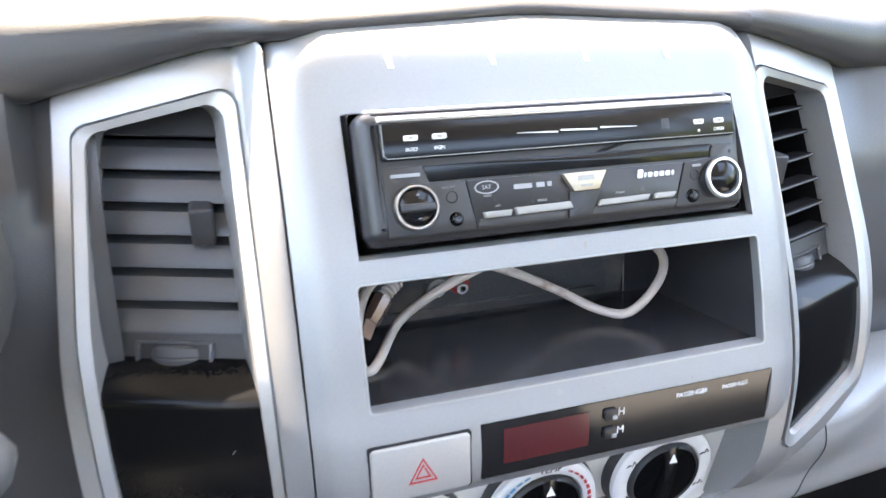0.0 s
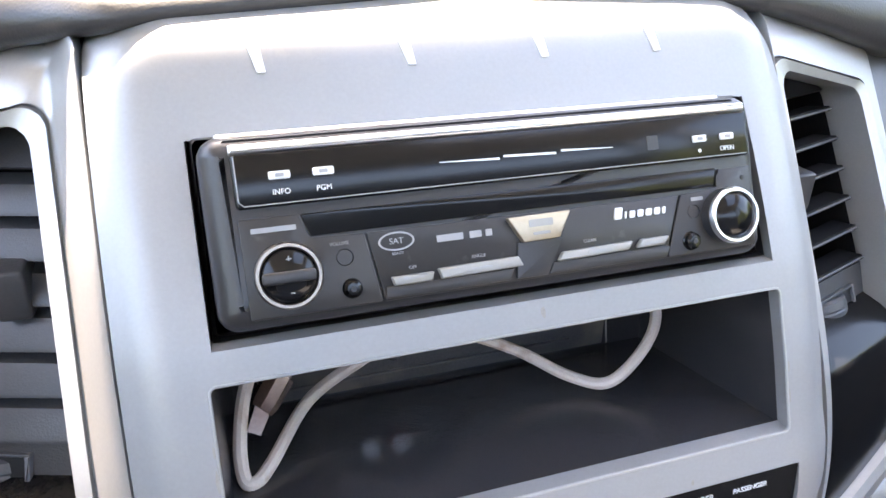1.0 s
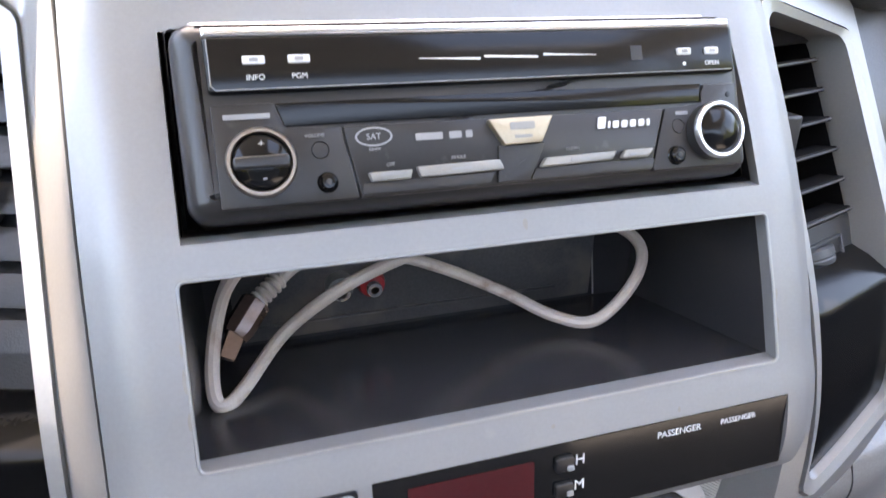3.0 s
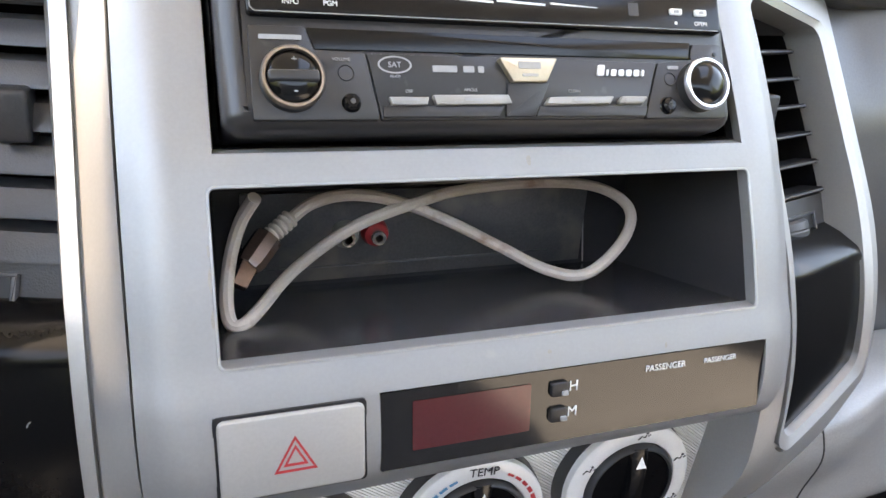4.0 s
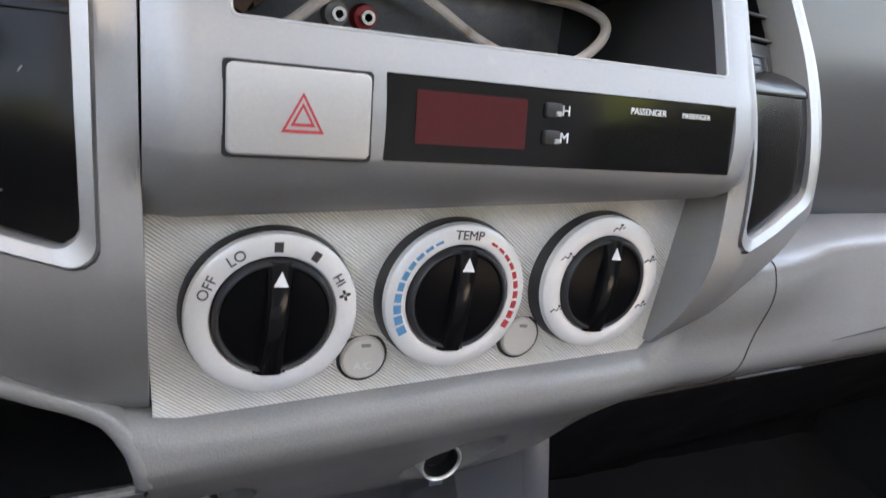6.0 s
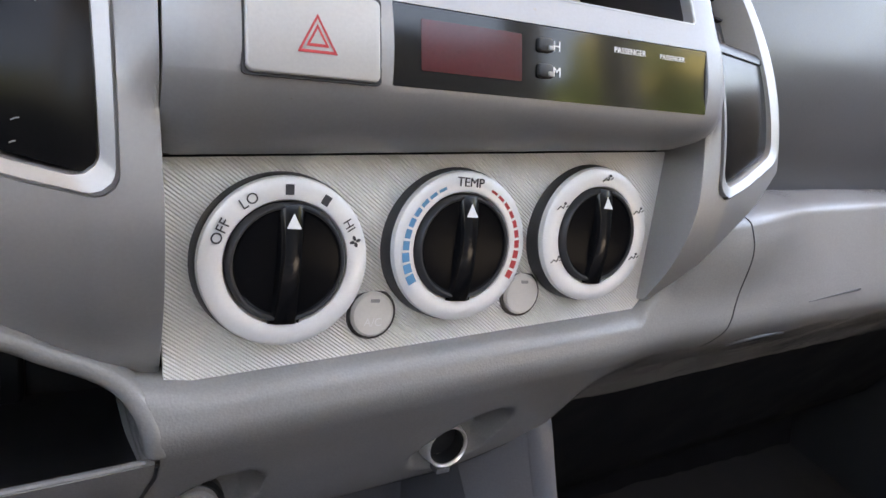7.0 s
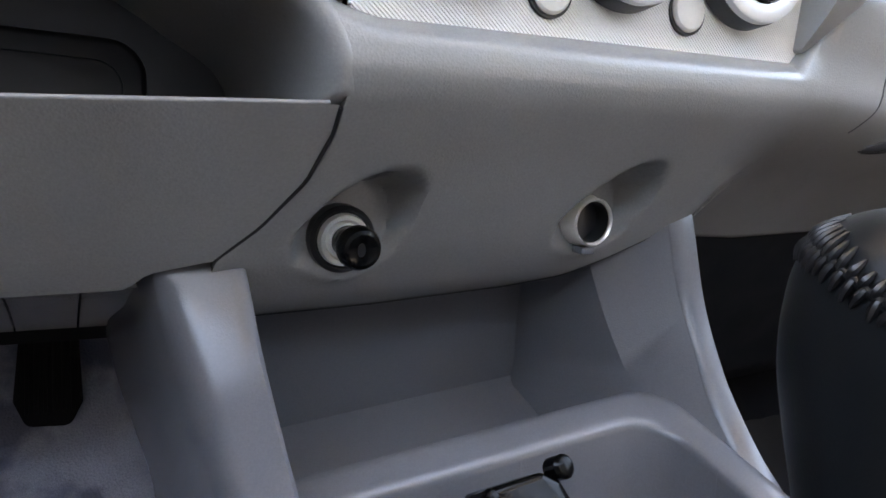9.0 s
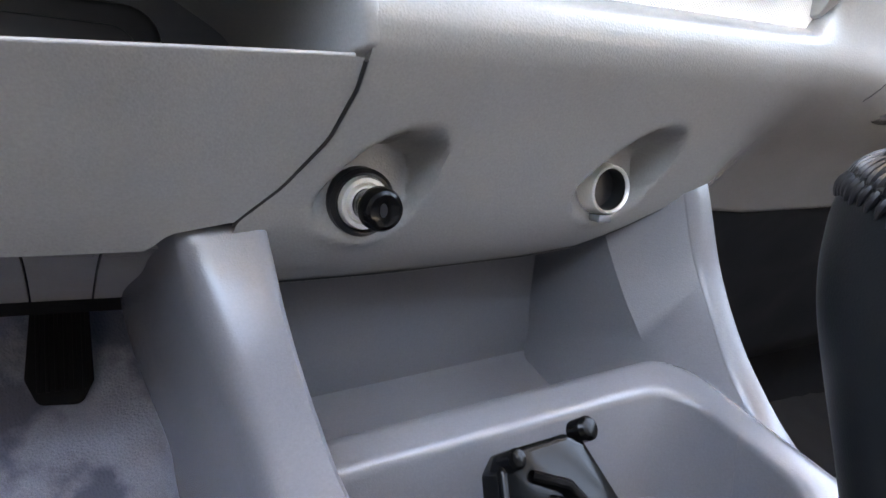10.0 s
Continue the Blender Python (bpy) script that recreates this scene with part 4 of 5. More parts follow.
# ---- vents and cup holders ----
def build_vent(flip):
    def X(x):
        return 2 * XC - x if flip else x
    t = thing("air_vent", (X(-0.074), 0.37, 0.61), "dark grey dashboard air vent with tilted horizontal louvres", "air vent", "dash vents")

    def at(x, z, off):
        return bezel_at(X(x), z, off)
    mouth = mirror([(q.x, q.y) for q in rounded([Vector(p) for p in DEEP], [0.006, 0.2, 0.007, 0.2, 0.01, 0.2, 0.008], 5, 14)], flip)
    part("housing", loft([[bezel_at(x, z, o) for x, z in mouth] for o in (0.0222, 0.060)], True, (False, True)), MATT, t, "black air duct")
    for i in range(6):
        z = 0.6765 - 0.0125 * i
        blade = ((0.0010, 0.0190), (-0.0002, 0.0186), (-0.0010, 0.0190), (-0.0034, 0.0330), (-0.0020, 0.0335)) if flip else ((0.0024, 0.0222), (-0.0042, 0.0185), (-0.0054, 0.0188), (-0.0050, 0.0205), (0.0024, 0.0300), (0.0036, 0.0300))
        rows = [[at(x, z + dz, off) for dz, off in blade] for x in (-0.1035, -0.0445)]
        # right blades black in place of shade, pale edges painted as their highlight
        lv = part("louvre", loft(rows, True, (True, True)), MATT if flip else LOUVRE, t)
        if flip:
            part("edge", tube([at(-0.1032, z, 0.0186), at(-0.0448, z, 0.0186)], 0.0006, 8), GREY_LIGHT, lv, "light grey strip painted as the blade edge's highlight")
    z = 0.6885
    # top blade, again blacker on the right to stand for shade
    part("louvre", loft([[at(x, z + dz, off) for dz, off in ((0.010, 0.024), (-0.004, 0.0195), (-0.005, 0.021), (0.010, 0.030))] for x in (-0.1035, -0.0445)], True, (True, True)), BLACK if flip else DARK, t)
    c = at(-0.0565, 0.651, 0.0165)
    part("tab", box(c.x - 0.0050, c.x + 0.0050, c.y - 0.004, c.y + 0.012, c.z - 0.0085, c.z + 0.0085, 0.0014, 3), DARK, t, "small adjusting tab")
    # thumbwheel plate
    plate = part("plate", loft([[at(x, z, 0.0205) for x, z in ((-0.104, 0.583), (-0.044, 0.583), (-0.044, 0.6115), (-0.104, 0.6115))],
                               [at(x, z, 0.026) for x, z in ((-0.104, 0.583), (-0.044, 0.583), (-0.044, 0.6115), (-0.104, 0.6115))]], True, (True, False)), DARK, t, "plate with thumbwheel")
    # the wheel stands in a framed slot that leans with the plate
    c = at(-0.0743, 0.5985, 0.0205)
    ex, ez = Vector((1, 0.33 if flip else -0.33, 0)).normalized(), Vector((0, 0.45, 1)).normalized()
    ey = ez.cross(ex).normalized()
    ez = ex.cross(ey)
    f = Matrix.Translation(c) @ Matrix((ex, ey, ez)).transposed().to_4x4()
    part("slot", slab(rect(-0.0160, 0.0160, -0.0062, 0.0062, 0.001), -0.0004, 0.002, 0, 2, f), BLACK, plate)
    for pts in (((-0.0168, 0.0062), (0.0168, 0.0062), (0.0168, 0.0072), (-0.0168, 0.0072)), ((-0.0168, -0.0072), (0.0168, -0.0072), (0.0168, -0.0062), (-0.0168, -0.0062))):
        part("slot_frame", slab(pts, -0.0016, 0.002, 0.0003, 2, f), LOUVRE, plate)
    for x in (-0.0168, 0.0150):
        part("slot_frame", slab(rect(x, x + 0.0018, -0.0062, 0.0062), -0.0016, 0.002, 0.0003, 2, f), GREY_LIGHT if x > 0 else LOUVRE, plate)
    wheel = lathe([(0, -0.0052), (0.0150, -0.0052), (0.0164, -0.0040), (0.0168, -0.0008), (0.0164, 0.0), (0.0168, 0.0008), (0.0164, 0.0040), (0.0150, 0.0052), (0, 0.0052)], 48)
    bmesh.ops.transform(wheel, matrix=f @ Matrix.Translation((0, 0.0128, 0)) @ Matrix.Rotation(radians(90), 4, "X"), verts=wheel.verts)
    part("thumbwheel", wheel, LOUVRE, plate, "dark ribbed thumbwheel")
    return t


build_vent(False)
build_vent(True)


def build_cup_holder(flip):
    def at(x, z, off):
        return bezel_at(2 * XC - x if flip else x, z, off)
    t = thing("cup_holder", at(-0.07, 0.53, 0.02), "closed black cup holder flap with a smooth pull ledge", "cup holder", "cup holders")
    low = lambda x: float(np.interp(x, [-0.104, -0.066, -0.040], [0.541, 0.528, 0.521]))
    xs = steps(-0.1038, -0.0405, most=0.006)
    flap = sheet(lambda x, k: at(x, low(x) + k * (0.588 - low(x)), 0.0042 - 0.001 * k), xs, [i / 8 for i in range(9)], (), (0, 0.012, 0))
    part("flap", flap, GLOSS_SOFT, t, "smooth black flap")
    if not flip:
        for x, z, dx, dz in ((-0.0606, 0.5365, 0.0022, 0.0008), (-0.0540, 0.5705, 0.0012, 0.0016), (-0.0615, 0.5300, 0.0016, 0.0006)):
            k = (z - low(x)) / (0.588 - low(x))
            part("scratch", tube([at(x - dx / 2, z - dz / 2, 0.0040 - 0.001 * k), at(x, z + dz * 0.2, 0.0039 - 0.001 * k), at(x + dx / 2, z + dz / 2, 0.0040 - 0.001 * k)], 0.00022, 5), PRINT, t, "pale scratch")
    prof = [(0.5985, 0.0215), (0.5965, 0.0125), (0.5925, 0.0035), (0.5895, 0.0018), (0.5870, 0.0022), (0.5862, 0.0045), (0.5870, 0.0100)]
    rows = [[at(x + (0.004 * (0.6 - z) / 0.012 if x > -0.05 else 0), z, off) for z, off in prof] for x in steps(-0.1045, -0.0440, most=0.01)]
    part("pull_ledge", loft(rows, False), GLOSS_SOFT, t, "smooth dark ledge", 60)
    return t


GLOSS_SOFT = mat("smooth_black", (0.005, 0.005, 0.0055), 0.2, 0, 0.2, 60, spec=0.14)
build_cup_holder(False)
build_cup_holder(True)

# sun glints along the top of the panel, made as small white plates
for x in (0.0247, 0.0702, 0.1154, 0.1576):
    ob = mesh_ob("panel_glint", loft([[panel_at(x + dx, z) + Vector((0, off, off * -0.6)) for dx, z in ((-0.0022, 0.7225), (0.0014, 0.7225), (0.0022, 0.7158), (-0.0002, 0.7158))] for off in (0.0, -0.0006)], True, (False, True)), WHITE)
    tagged(ob, "small white plate on the silver panel's top edge, standing for a sun glint", "clip", "panel clips")


# ---- the cord in the pocket ----
def build_cord():
    t = thing("cable", (0.09, 0.34, 0.585), "coiled off-white cable with a brown plug lying in the pocket", "cable")
    pts = [(0.0150, 0.330, 0.6275), (0.0105, 0.337, 0.617), (0.0065, 0.336, 0.605), (0.0040, 0.327, 0.594), (0.0045, 0.319, 0.5875), (0.0080, 0.318, 0.5862), (0.0140, 0.325, 0.5875), (0.030, 0.349, 0.592),
           (0.0510, 0.346, 0.6085), (0.0760, 0.352, 0.615), (0.1030, 0.360, 0.618), (0.1400, 0.364, 0.6185), (0.1660, 0.359, 0.617), (0.1755, 0.346, 0.611), (0.1680, 0.335, 0.601),
           (0.1480, 0.328, 0.5895), (0.1350, 0.338, 0.5875), (0.1180, 0.352, 0.594), (0.0940, 0.354, 0.6065), (0.0710, 0.353, 0.6165), (0.0520, 0.353, 0.6200), (0.0380, 0.355, 0.6165), (0.0290, 0.353, 0.6110)]
    part("cord", tube(spline(pts, 7), 0.0024, 10), CORD, t)
    d0, d1 = Vector((0.0300, 0.3535, 0.6120)), Vector((0.0215, 0.349, 0.6065))
    pr = [d0.lerp(d1, i / 14) for i in range(15)]
    part("strain_relief", tube(pr, [0.0031 + (0.0007 if i % 3 else -0.0004) for i in range(15)], 12), CORD, t, "ribbed strain relief")
    plug = tube([Vector((0.0215, 0.349, 0.6065)), Vector((0.0205, 0.3485, 0.606)), Vector((0.0140, 0.342, 0.600)), Vector((0.0120, 0.340, 0.5985))], [0.0034, 0.0056, 0.0054, 0.0046], 8)
    part("plug", plug, PLUG, t, "brown plastic plug")
    part("plug_tip", tube([(0.0130, 0.341, 0.5995), (0.0085, 0.335, 0.5930)], [0.0042, 0.0036], 4), PLUG, t, "dark plug shell")
    return t


build_cord()
for x, m_, lab in ((0.0535, KEY, "pale"), (0.0662, RUBBER_RED, "red")):
    t = thing("phono_socket", (x, 0.372, 0.598), f"{lab} ringed phono socket in the pocket's rear wall", "socket", "phono sockets")
    W = Matrix.Translation((x, 0.372, 0.5985))
    part("collar", lathe([(0.0031, -0.008), (0.0050, -0.008), (0.0058, -0.005), (0.0060, 0.0)], 24, W), m_, t, f"{lab} collar")
    part("contact", lathe([(0.0017, -0.0125), (0.0030, -0.0125), (0.0032, -0.0115), (0.0032, -0.004)], 20, W), CHROME, t, "metal contact sleeve")
    part("bore", lathe([(0.0, -0.006), (0.0018, -0.006), (0.0018, -0.0122)], 16, W), BLACK, t)


# ---- lighter and power socket ----
def socket_frame(i, y):
    x, z = SOCKETS[i]
    return Matrix.Translation((x, y, z)) @ Matrix.Rotation(radians(6), 4, "X")


def build_lighter():
    m = socket_frame(0, 0.368)
    t = thing("cigarette_lighter", m @ Vector((0, 0.0, -0.012)), "black cigarette lighter knob pushed into its metal ringed socket", "lighter")
    part("collar", lathe([(0.0108, -0.0045), (0.0125, -0.006), (0.0142, -0.0045), (0.0145, 0.002)], 40, m), BLACK, t, "black collar")
    part("ring", lathe([(0.0075, -0.0045), (0.0088, -0.0078), (0.0105, -0.0078), (0.0112, -0.005)], 40, m), BRASS, t, "polished metal ring")
    part("inner_ring", lathe([(0.0058, -0.004), (0.0066, -0.0092), (0.0074, -0.0092), (0.0078, -0.005)], 36, m), BRASS, t)
    knob = part("knob", lathe([(0, -0.0262), (0.004, -0.0262), (0.0062, -0.0268), (0.0076, -0.0262), (0.0086, -0.0240), (0.0088, -0.020), (0.0080, -0.0175), (0.0066, -0.0160), (0.0062, -0.006)], 36, m), CLIP, t, "stepped black knob")
    part("emblem", slab([(0.0016 * math.cos(a) - 0.0005, 0.0028 * math.sin(a)) for a in [2 * math.pi * i / 16 for i in range(16)]], -0.02635, -0.0255, 0, 2, m), BLACK, knob)
    return t


build_lighter()


def build_power_socket():
    m = socket_frame(1, 0.368)
    t = thing("power_socket", m @ Vector((0, 0.0, -0.012)), "open round power socket with bright metal rim", "power socket")
    part("rim", lathe([(0.0102, 0.002), (0.0106, -0.0105), (0.0114, -0.0115), (0.0122, -0.0105), (0.0124, -0.006), (0.0132, -0.004), (0.0134, 0.002)], 44, m), BRASS, t, "bright metal rim")
    part("bore", lathe([(0.0104, -0.0095), (0.0102, -0.002), (0.0098, -0.0010), (0, -0.0008)], 32, m), BLACK, t, "dark bore")
    part("catch", box(-0.0050, 0.0035, -0.010, -0.002, -0.0165, -0.0128, 0.0008, 2, m), GREY_LIGHT, t, "small cap hinge")
    return t


build_power_socket()


# ---- driver's pocket above the drawer ----
def build_drawer_pocket():
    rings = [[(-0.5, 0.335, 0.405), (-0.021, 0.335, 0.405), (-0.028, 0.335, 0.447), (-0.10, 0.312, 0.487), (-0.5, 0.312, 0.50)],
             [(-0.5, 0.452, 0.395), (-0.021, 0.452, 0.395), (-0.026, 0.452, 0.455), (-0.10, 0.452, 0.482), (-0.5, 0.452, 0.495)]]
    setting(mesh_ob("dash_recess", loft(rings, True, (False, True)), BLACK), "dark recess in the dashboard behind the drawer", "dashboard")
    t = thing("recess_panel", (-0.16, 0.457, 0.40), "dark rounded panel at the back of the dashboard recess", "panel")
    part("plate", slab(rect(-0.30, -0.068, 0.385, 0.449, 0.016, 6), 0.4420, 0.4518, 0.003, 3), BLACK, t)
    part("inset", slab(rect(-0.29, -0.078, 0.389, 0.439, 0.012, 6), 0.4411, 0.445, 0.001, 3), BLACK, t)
    # the lower dash rolls round the recess and runs on inwards as its side and upper wall
    path = [(bolster_left(z) + 0.0002, bolster_at(bolster_left(z), z - roll(-0.025)).y + 0.006 * min(1.0, max(0.0, (0.4175 - z) / 0.003)), z) for z in (0.400, 0.406, 0.411, 0.4145, 0.4175, 0.422, 0.428, 0.434, 0.4385)]
    path += [(-0.0305, 0.3090, 0.4440), (-0.0355, 0.3110, 0.4488), (-0.0440, 0.3110, 0.4545), (-0.0558, 0.3090, 0.4612), (-0.0678, 0.3060, 0.4686), (-0.098, 0.302, 0.4812), (-0.16, 0.306, 0.4935), (-0.30, 0.31, 0.505)]
    path = spline(path, 5)
    rings = []
    for i, p in enumerate(path):
        d = path[min(i + 1, len(path) - 1)] - path[max(i - 1, 0)]
        n = Vector((-d.z, 0, d.x)).normalized()
        rings.append([p + n * a + Vector((0, b, 0)) for a, b in ((-0.0045, 0.008), (-0.003, 0.0015), (-0.0012, 0.0), (0.0008, -0.0002), (0.0026, 0.0008), (0.0042, 0.0032), (0.0050, 0.007), (0.0056, 0.02), (0.0065, 0.06), (0.008, 0.145))])
    setting(mesh_ob("trim", loft(rings, False), GREY, 60), "rolled grey edge of the dashboard recess", "trim")


build_drawer_pocket()


# ---- centre console ----
def lean(x):
    return 0.085 * (x - XC)


def build_console():
    t = thing("console", (0.08, 0.25, 0.10), "grey plastic centre console with two upright arms, open tray and bin", "console")
    # left arm: inner edge, ridge and outer edge from the dash down towards the seats
    I = spline([(-0.0420, 0.3760, 0.3575), (-0.0418, 0.3680, 0.3572), (-0.0417, 0.3648, 0.3545), (-0.0408, 0.358, 0.3438), (-0.0403, 0.346, 0.3286), (-0.0402, 0.331, 0.3153), (-0.0408, 0.315, 0.3055), (-0.0418, 0.302, 0.3000), (-0.044, 0.27, 0.289), (-0.046, 0.20, 0.275), (-0.047, 0.10, 0.262)], 5)
    R = spline([(-0.0735, 0.3810, 0.3560), (-0.0733, 0.3725, 0.3556), (-0.0730, 0.3692, 0.3528), (-0.0704, 0.365, 0.3398), (-0.0666, 0.356, 0.3244), (-0.0622, 0.342, 0.3098), (-0.0603, 0.325, 0.3005), (-0.0601, 0.309, 0.2950), (-0.0615, 0.275, 0.284), (-0.062, 0.20, 0.270), (-0.063, 0.10, 0.257)], 5)
    O = spline([(-0.0790, 0.4000, 0.3500), (-0.0788, 0.3960, 0.3492), (-0.0790, 0.3980, 0.3450), (-0.0800, 0.418, 0.3330), (-0.0848, 0.468, 0.3135), (-0.0804, 0.462, 0.2886), (-0.0749, 0.445, 0.2702), (-0.0696, 0.420, 0.2534), (-0.0685, 0.400, 0.238), (-0.068, 0.32, 0.220), (-0.068, 0.10, 0.20)], 5)
    rows = []
    for i, r, o in zip(I, R, O):
        a, b = r.lerp(i, 0.34), r.lerp(o, 0.14)
        bend = [a * (1 - k) ** 2 + r * 2 * k * (1 - k) + b * k * k for k in (0, 0.17, 0.34, 0.5, 0.66, 0.83, 1)]
        rows.append([i + Vector((0.001, 0.014, -0.05)), i + Vector((0.0014, 0.003, -0.0045)), i + Vector((0.0008, 0.0006, -0.0012)), i.lerp(r, 0.04), i.lerp(r, 0.22)] + bend + [r.lerp(o, 0.6), o])
    part("arm", loft(rows, False), GREY_LIGHT, t, "sloping upright arm", 45)
    # right arm: thin edge and inner cheek
    E0 = spline([(0.197, 0.366, 0.392), (0.197, 0.357, 0.377), (0.197, 0.345, 0.332), (0.197, 0.330, 0.298), (0.197, 0.315, 0.275), (0.197, 0.298, 0.255), (0.197, 0.273, 0.236), (0.197, 0.21, 0.205), (0.197, 0.12, 0.18)], 6)
    E1 = spline([(0.181, 0.368, 0.391), (0.181, 0.359, 0.376), (0.184, 0.352, 0.340), (0.185, 0.339, 0.309), (0.185, 0.323, 0.278), (0.185, 0.299, 0.254), (0.186, 0.270, 0.239), (0.186, 0.205, 0.207), (0.186, 0.115, 0.18)], 6)
    rows = []
    for a, b in zip(E0, E1):
        rows.append([a + Vector((0.002, 0.012, -0.06)), a + Vector((0.0005, 0.001, -0.002)), a, a.lerp(b, 0.5) + Vector((0, -0.0012, 0.0008)), b, b + Vector((-0.0005, 0.0012, -0.0016)), b + Vector((-0.004, 0.010, -0.012))])
    part("arm", loft(rows, False), GREY_LIGHT, t, "thin edged upright arm", 50)
    outer = [(0.1795, 0.360, 0.387), (0.1805, 0.359, 0.374), (0.1835, 0.353, 0.340), (0.1845, 0.340, 0.309), (0.1845, 0.325, 0.279), (0.1845, 0.300, 0.252)]
    fold = [(0.1500, 0.387, 0.366), (0.1512, 0.385, 0.348), (0.1565, 0.374, 0.316), (0.163, 0.360, 0.285), (0.165, 0.350, 0.262), (0.168, 0.335, 0.240)]
    inner = [(0.1375, 0.430, 0.360), (0.139, 0.432, 0.345), (0.1425, 0.440, 0.306), (0.146, 0.449, 0.274), (0.140, 0.43, 0.252), (0.132, 0.405, 0.238)]
    bm = loft([spline(outer, 4), spline(fold, 4), spline(inner, 4)], False)
    part("side_wall", bm, GREY_LIGHT, t, "smooth inner side wall")
    # tray: rear wall and floor
    tr = sheet(lambda u, v: Vector((u + 0.006 * v, 0.449 - 0.017 * v, 0.262 + lean(u) + v * 0.072)), steps(-0.058, 0.1465, most=0.02), [0, 0.05, 0.5, 1], (), (0, 0.004, 0))
    part("rear_wall", tr, GREY_LIGHT, t, "grey rear wall of the tray")
    fl = sheet(lambda u, v: Vector((u, 0.449 - 0.12 * v, 0.2625 + lean(u) - 0.045 * v + 0.003 * (1 - min(1, v / 0.05)))), steps(-0.058, 0.165, most=0.02), [0, 0.02, 0.05, 0.3, 1], (), (0, 0, -0.004))
    part("tray_floor", fl, GREY_LIGHT, t, "grey tray floor")
    # bin: rolled rim with a deep cavity
    rim = [(-0.055, 0.358), (0.180, 0.360), (0.181, 0.238), (-0.055, 0.238)]
    loops = []
    for ins, dz in ((-0.001, -0.06), (0.0, -0.010), (0.0012, -0.003), (0.004, -0.0005), (0.009, 0.0), (0.0165, -0.0012), (0.0195, -0.0020), (0.0207, -0.0032), (0.0212, -0.006), (0.0235, -0.045), (0.030, -0.075)):
        c = Vector((0.075, 0.30))
        ring = []
        for p in rounded([Vector(q) for q in rim], [0.01, 0.022, 0.02, 0.01], 7, 10):
            d = (c - p)
            q = p + Vector((math.copysign(min(abs(d.x), ins), d.x), math.copysign(min(abs(d.y), ins), d.y)))
            ring.append((q.x, q.y, 0.2785 + 0.07 * (q.x - 0.16) + 0.35 * (q.y - 0.338) + dz))
        loops.append(ring)
    part("bin", loft(loops, True, (False, True)), GREY_LIGHT, t, "grey bin with rolled rim", 50)
    return t


build_console()


def build_clip():
    t = thing("holder_clip", (0.045, 0.285, 0.20), "glossy black plastic clip holder lying in the console bin", "clip")
    up = Matrix.Translation((0.050, 0.300, 0.262)) @ Matrix.Rotation(radians(-30), 4, "X")
    part("body", slab(poly((-0.036, -0.06), (0.046, -0.06), (0.018, 0.012), (0.010, 0.0165), (-0.018, 0.0145), (-0.024, 0.008), r=0.004), -0.006, 0.008, 0.003, 3, up), CLIP, t)
    part("knob", lathe([(0, -0.006), (0.0036, -0.0055), (0.0050, -0.004), (0.0050, 0.004), (0, 0.0055)], 16, up @ Matrix.Translation((0.0205, -0.002, 0.0165))), CLIP, t)
    part("knob", lathe([(0, -0.006), (0.0030, -0.0055), (0.0040, -0.004), (0.0040, 0.004), (0, 0.0055)], 16, up @ Matrix.Translation((-0.0185, -0.006, 0.0105))), CLIP, t)
    for dx, dz in ((0.0, 0.0), (0.006, -0.010)):
        part("rib", tube([up @ Vector(p) for p in ((-0.012 + dx, -0.0070, 0.004 + dz), (0.002 + dx, -0.0085, -0.002 + dz), (0.012 + dx, -0.0080, -0.016 + dz))], 0.0022, 8), CLIP, t)
    return t


build_clip()


